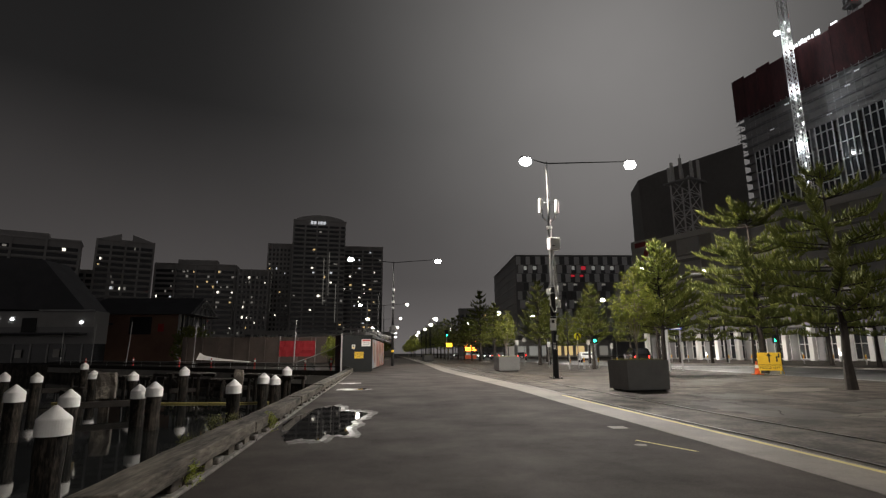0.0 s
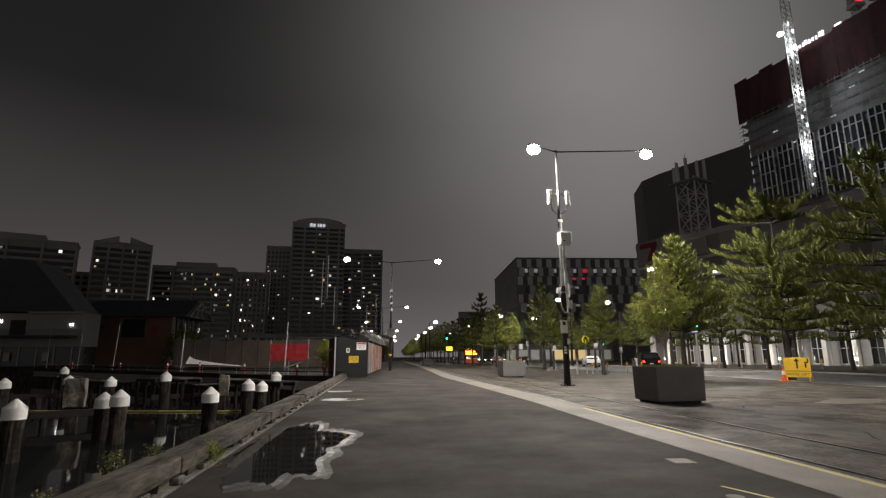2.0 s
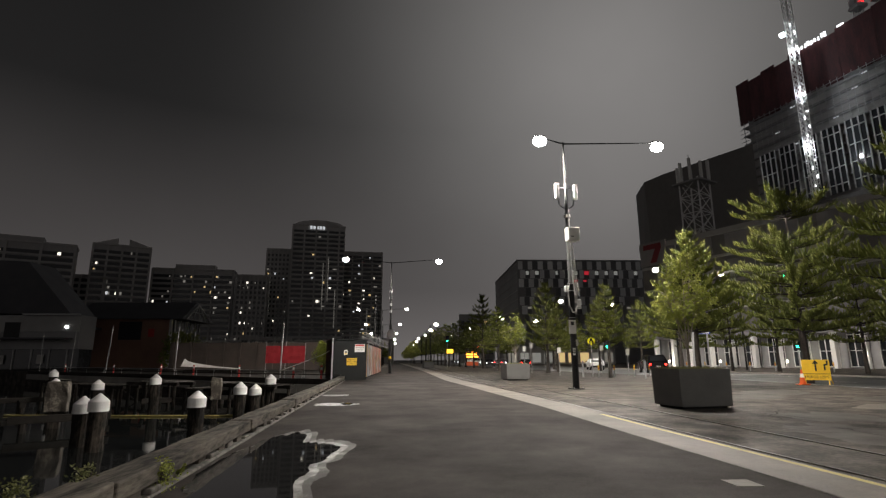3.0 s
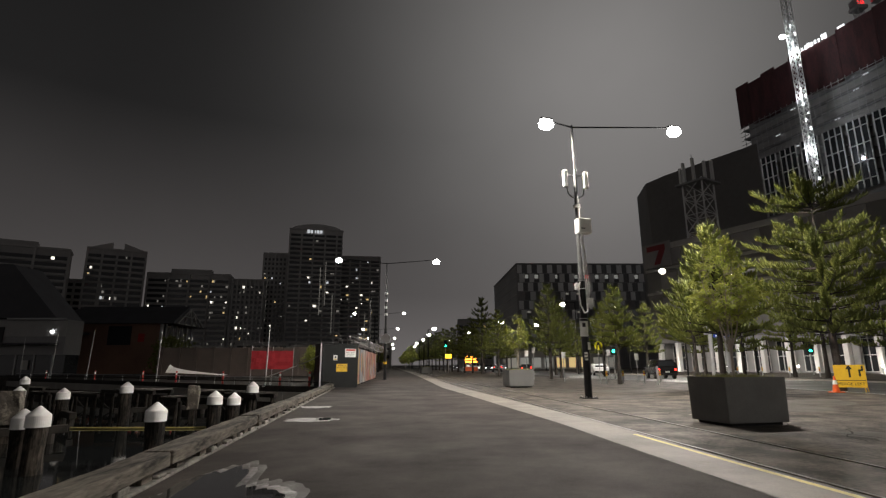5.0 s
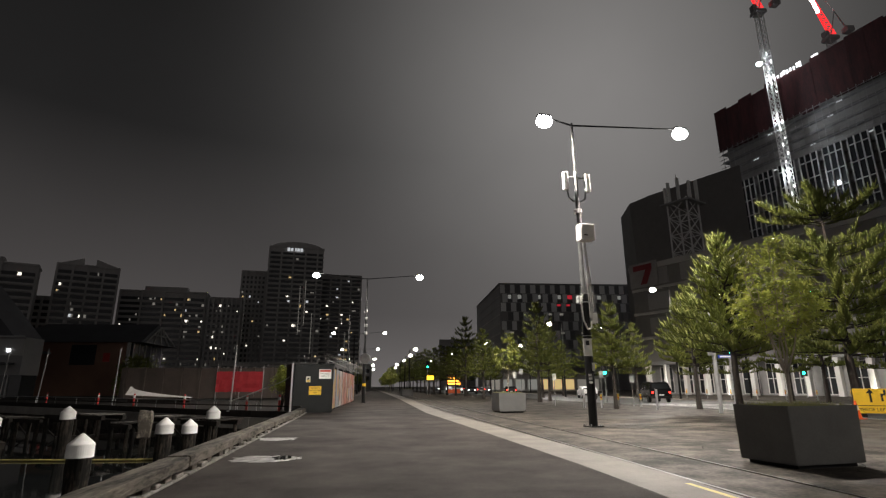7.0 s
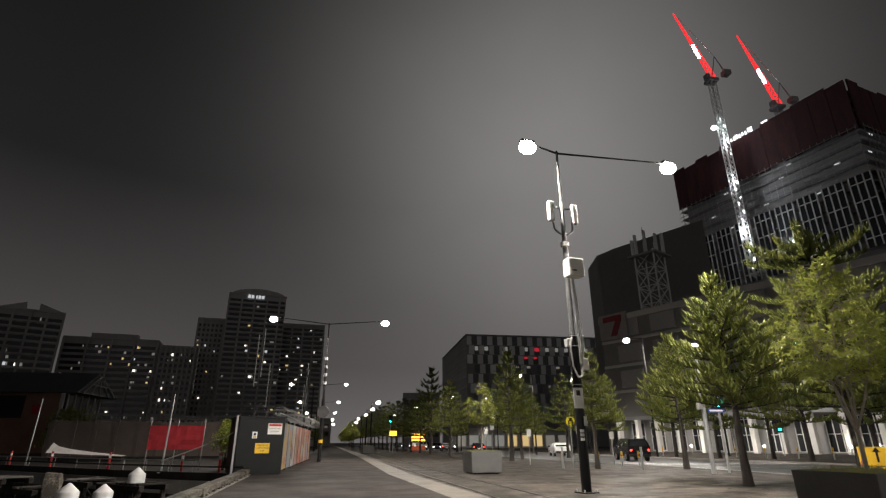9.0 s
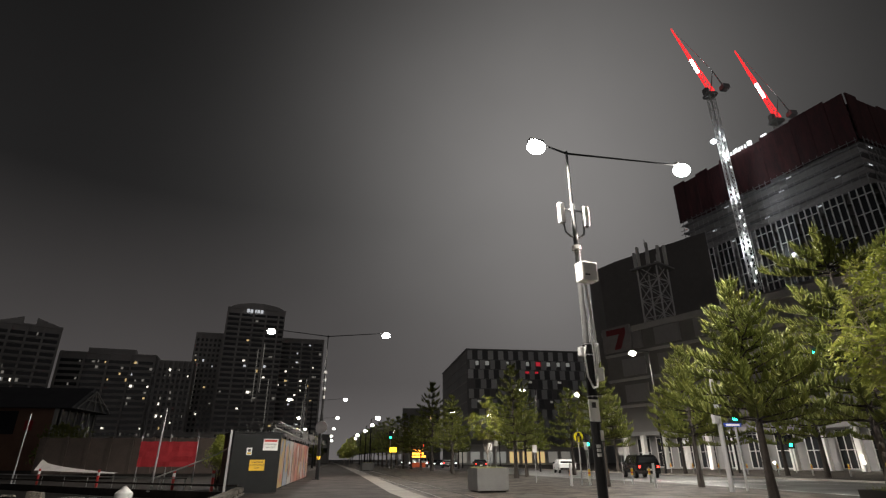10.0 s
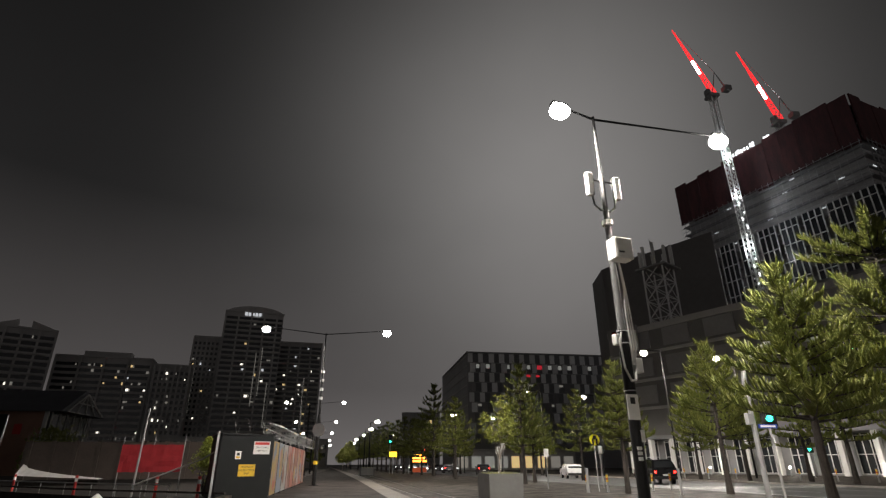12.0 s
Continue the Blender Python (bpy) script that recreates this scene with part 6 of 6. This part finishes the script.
# ---- vehicles ----
def car(name, x, y, turn, paint, label, tall=False, lights=True):
    c = empty(name, x, y, 0, turn, label, "car", "cars")
    L, W, H = (4.7, 1.85, 1.75) if tall else (4.5, 1.8, 1.45)
    bm = bmesh.new()
    prof = [(-0.5, 0.35), (-0.5, 0.75), (-0.47, 0.95), (-0.30, 1.0), (-0.17, H), (0.26, H), (0.44, 1.02), (0.5, 0.95), (0.5, 0.35)] if not tall else [(-0.5, 0.45), (-0.5, 0.95), (-0.47, 1.1), (-0.27, 1.15), (-0.16, H), (0.42, H), (0.48, 1.15), (0.5, 1.05), (0.5, 0.45)]
    lo = [bm.verts.new((-W / 2, p * L, z)) for p, z in prof]
    hi = [bm.verts.new((W / 2, p * L, z)) for p, z in prof]
    for i in range(len(prof)):
        j = (i + 1) % len(prof)
        bm.faces.new((lo[i], lo[j], hi[j], hi[i]))
    bm.faces.new(lo[::-1]); bm.faces.new(hi)
    for v in bm.verts:
        if v.co.z > 1.3:
            v.co.x *= 0.82
    bmesh.ops.recalc_face_normals(bm, faces=bm.faces)
    bmesh.ops.bevel(bm, geom=bm.edges[:], offset=0.05, segments=2, affect="EDGES")
    part("body", bm, paint, c, smooth=False)
    for s in (-1, 1):
        bm = bmesh.new()
        f0, f1 = (-0.14, 0.23) if not tall else (-0.13, 0.39)
        zt = H - 0.12
        fc = bm.faces.new([bm.verts.new(q) for q in ((s * (W / 2 * 0.97 + 0.005), f0 * L - 0.35, 1.05), (s * (W / 2 * 0.97 + 0.005), f1 * L + 0.3, 1.05), (s * (W / 2 * 0.84 + 0.012), f1 * L, zt), (s * (W / 2 * 0.84 + 0.012), f0 * L, zt))])
        part("side_window", bm, GLASS, c)
        for wy in (-0.31, 0.31):
            bm = bmesh.new()
            tube(bm, (s * (W / 2 - 0.2), wy * L, 0.34), (s * (W / 2 + 0.02), wy * L, 0.34), 0.34, n=20)
            wh = part("wheel", bm, BLACK, c)
            part("rim", tubebm((s * (W / 2 + 0.021), wy * L, 0.34), (s * (W / 2 + 0.03), wy * L, 0.34), 0.21, n=14), GREYPOLE, wh)
        if lights:
            part("tail_light", boxbm(s * W * 0.4 - 0.07, 0.49 * L, 0.8, s * W * 0.4 + 0.07, 0.5 * L + 0.03, 0.95), REDLIGHT, c)
            part("headlight", boxbm(s * W * 0.36 - 0.14, -0.5 * L - 0.03, 0.68, s * W * 0.36 + 0.14, -0.49 * L, 0.82), CRANEWHITE, c)
    ya, yb, za = (0.44 * L, 0.475 * L, 1.2) if tall else (0.29 * L, 0.42 * L, 1.06)
    for name, y0, y1, z0, k in (("rear_window", yb + 0.012, ya + 0.03, za, 1), ("windscreen", -0.275 * L, -0.185 * L, 1.06 if not tall else 1.2, -1)):
        bm = bmesh.new()
        q = [(-W * 0.4, y0 + 0.015 * k, z0), (W * 0.4, y0 + 0.015 * k, z0), (W * 0.35, y1 + 0.015 * k, H - 0.1), (-W * 0.35, y1 + 0.015 * k, H - 0.1)]
        bm.faces.new([bm.verts.new(v) for v in q])
        part(name, bm, GLASS, c)
    part("rear_bumper", boxbm(-W / 2 + 0.04, 0.485 * L, 0.36, W / 2 - 0.04, 0.512 * L, 0.58, bevel=0.02), BLACK, c)
    part("front_bumper", boxbm(-W / 2 + 0.04, -0.512 * L, 0.36, W / 2 - 0.04, -0.485 * L, 0.58, bevel=0.02), BLACK, c)
    for s in (-1, 1):
        part("mirror", boxbm(s * (W / 2 + 0.1) - 0.1, -0.2 * L, 1.0, s * (W / 2 + 0.1) + 0.1, -0.17 * L, 1.16, bevel=0.02), BLACK, c)
        if tall:
            part("roof_rail", boxbm(s * W * 0.36 - 0.02, -0.12 * L, H, s * W * 0.36 + 0.02, 0.38 * L, H + 0.06), BLACK, c)
    part("plate", boxbm(-0.2, 0.512 * L, 0.6, 0.2, 0.512 * L + 0.015, 0.72), WHITEBOX, c)
    return c


CARDARK = mat("dark_car_paint", (0.03, 0.03, 0.032), (0.02, 0.02, 0.022), 0.25, 0.3, scale=0.5, fine=4, bump=0)
CARWHITE = mat("white_car_paint", (0.7, 0.7, 0.7), (0.6, 0.6, 0.6), 0.25, scale=0.5, fine=4, bump=0)
CARSILVER = mat("silver_car_paint", (0.35, 0.35, 0.36), (0.28, 0.28, 0.29), 0.25, 0.6, scale=0.5, fine=4, bump=0)
car("dark_suv", 24.0, 57.5, 170, CARDARK, "dark four-wheel drive stopped at the crossing", True)
car("white_car", 23.5, 74, 170, CARWHITE, "white sedan standing beyond the crossing", False, False)
car("silver_car", 16.0, 112, 174, CARSILVER, "silver car far along the road with tail lights")
car("silver_car", 19.0, 125, -6, CARSILVER, "silver car far along the road with headlights")
# low lit shops far along the road
sf = empty("far_shops", 24, 150, 0, -4, "low pale shopfronts with lit windows far along the road", "building")
part("wall", boxbm(0, 0, 0, 30, 8, 4.6), PALEWALL, sf)
part("roof", boxbm(-0.5, -1.2, 4.6, 30.5, 8.4, 4.9), DARKTOWER, sf)
rg = random.Random(14)
for i in range(9):
    part("window", boxbm(0.6 + i * 3.3, -0.1, 0.6, 2.9 + i * 3.3, 0.0, 3.2), (DIMWIN, OFFICEWIN, WARMWIN, DIMWIN, OFFICEWIN)[rg.randrange(5)], sf)
car("white_van", 13.5, 128, -6, CARWHITE, "pale van far along the road with headlights on", True)
car("dark_car", 18.5, 96, 172, CARDARK, "dark car along the road with red tail lights")
for x, y, a, pnt, lbl, big in ((15.2, 119, -6, CARDARK, "dark car far along the road with headlights on", False), (20.6, 138, 174, CARSILVER, "silver car far along the road with tail lights", False), (13.6, 152, -6, CARWHITE, "white car far along the road with headlights on", False), (17.8, 160, 174, CARDARK, "dark car far along the road with red tail lights", True), (12.0, 176, -6, CARSILVER, "silver car far along the road with headlights", False)):
    car("far_car", x, y, a, pnt, lbl, big)
# lit roadwork boards far along the street
vm = empty("message_board", 10.0, 104, 0, 0, "orange lit roadwork message board on a trailer", "sign")
part("screen", boxbm(-1.3, -0.1, 1.6, 1.3, 0.1, 3.2), BLACK, vm)
for i in range(3):
    part("text_bar", boxbm(-1.1, -0.13, 1.8 + i * 0.45, 1.1 - 0.3 * (i % 2), -0.11, 2.05 + i * 0.45), glow("amber_leds", (1, 0.3, 0.03), 6) if i == 0 else bpy.data.materials["amber_leds"], vm)
part("trailer", boxbm(-1.1, -0.4, 0.3, 1.1, 0.6, 1.0), ORANGE, vm)
part("mast", boxbm(-0.1, -0.1, 0.9, 0.1, 0.1, 1.7), GREYPOLE, vm)
vm = empty("hanging_sign", 6.0, 108, 0, 0, "small yellow lit shop sign", "sign")
part("panel", boxbm(-0.6, -0.1, 2.65, 0.6, 0.1, 3.4), glow("yellow_lightbox", (1, 0.6, 0.03), 2.5), vm)
part("post", tubebm((0, 0.2, 0), (0, 0.2, 2.7), 0.06), GREYPOLE, vm)
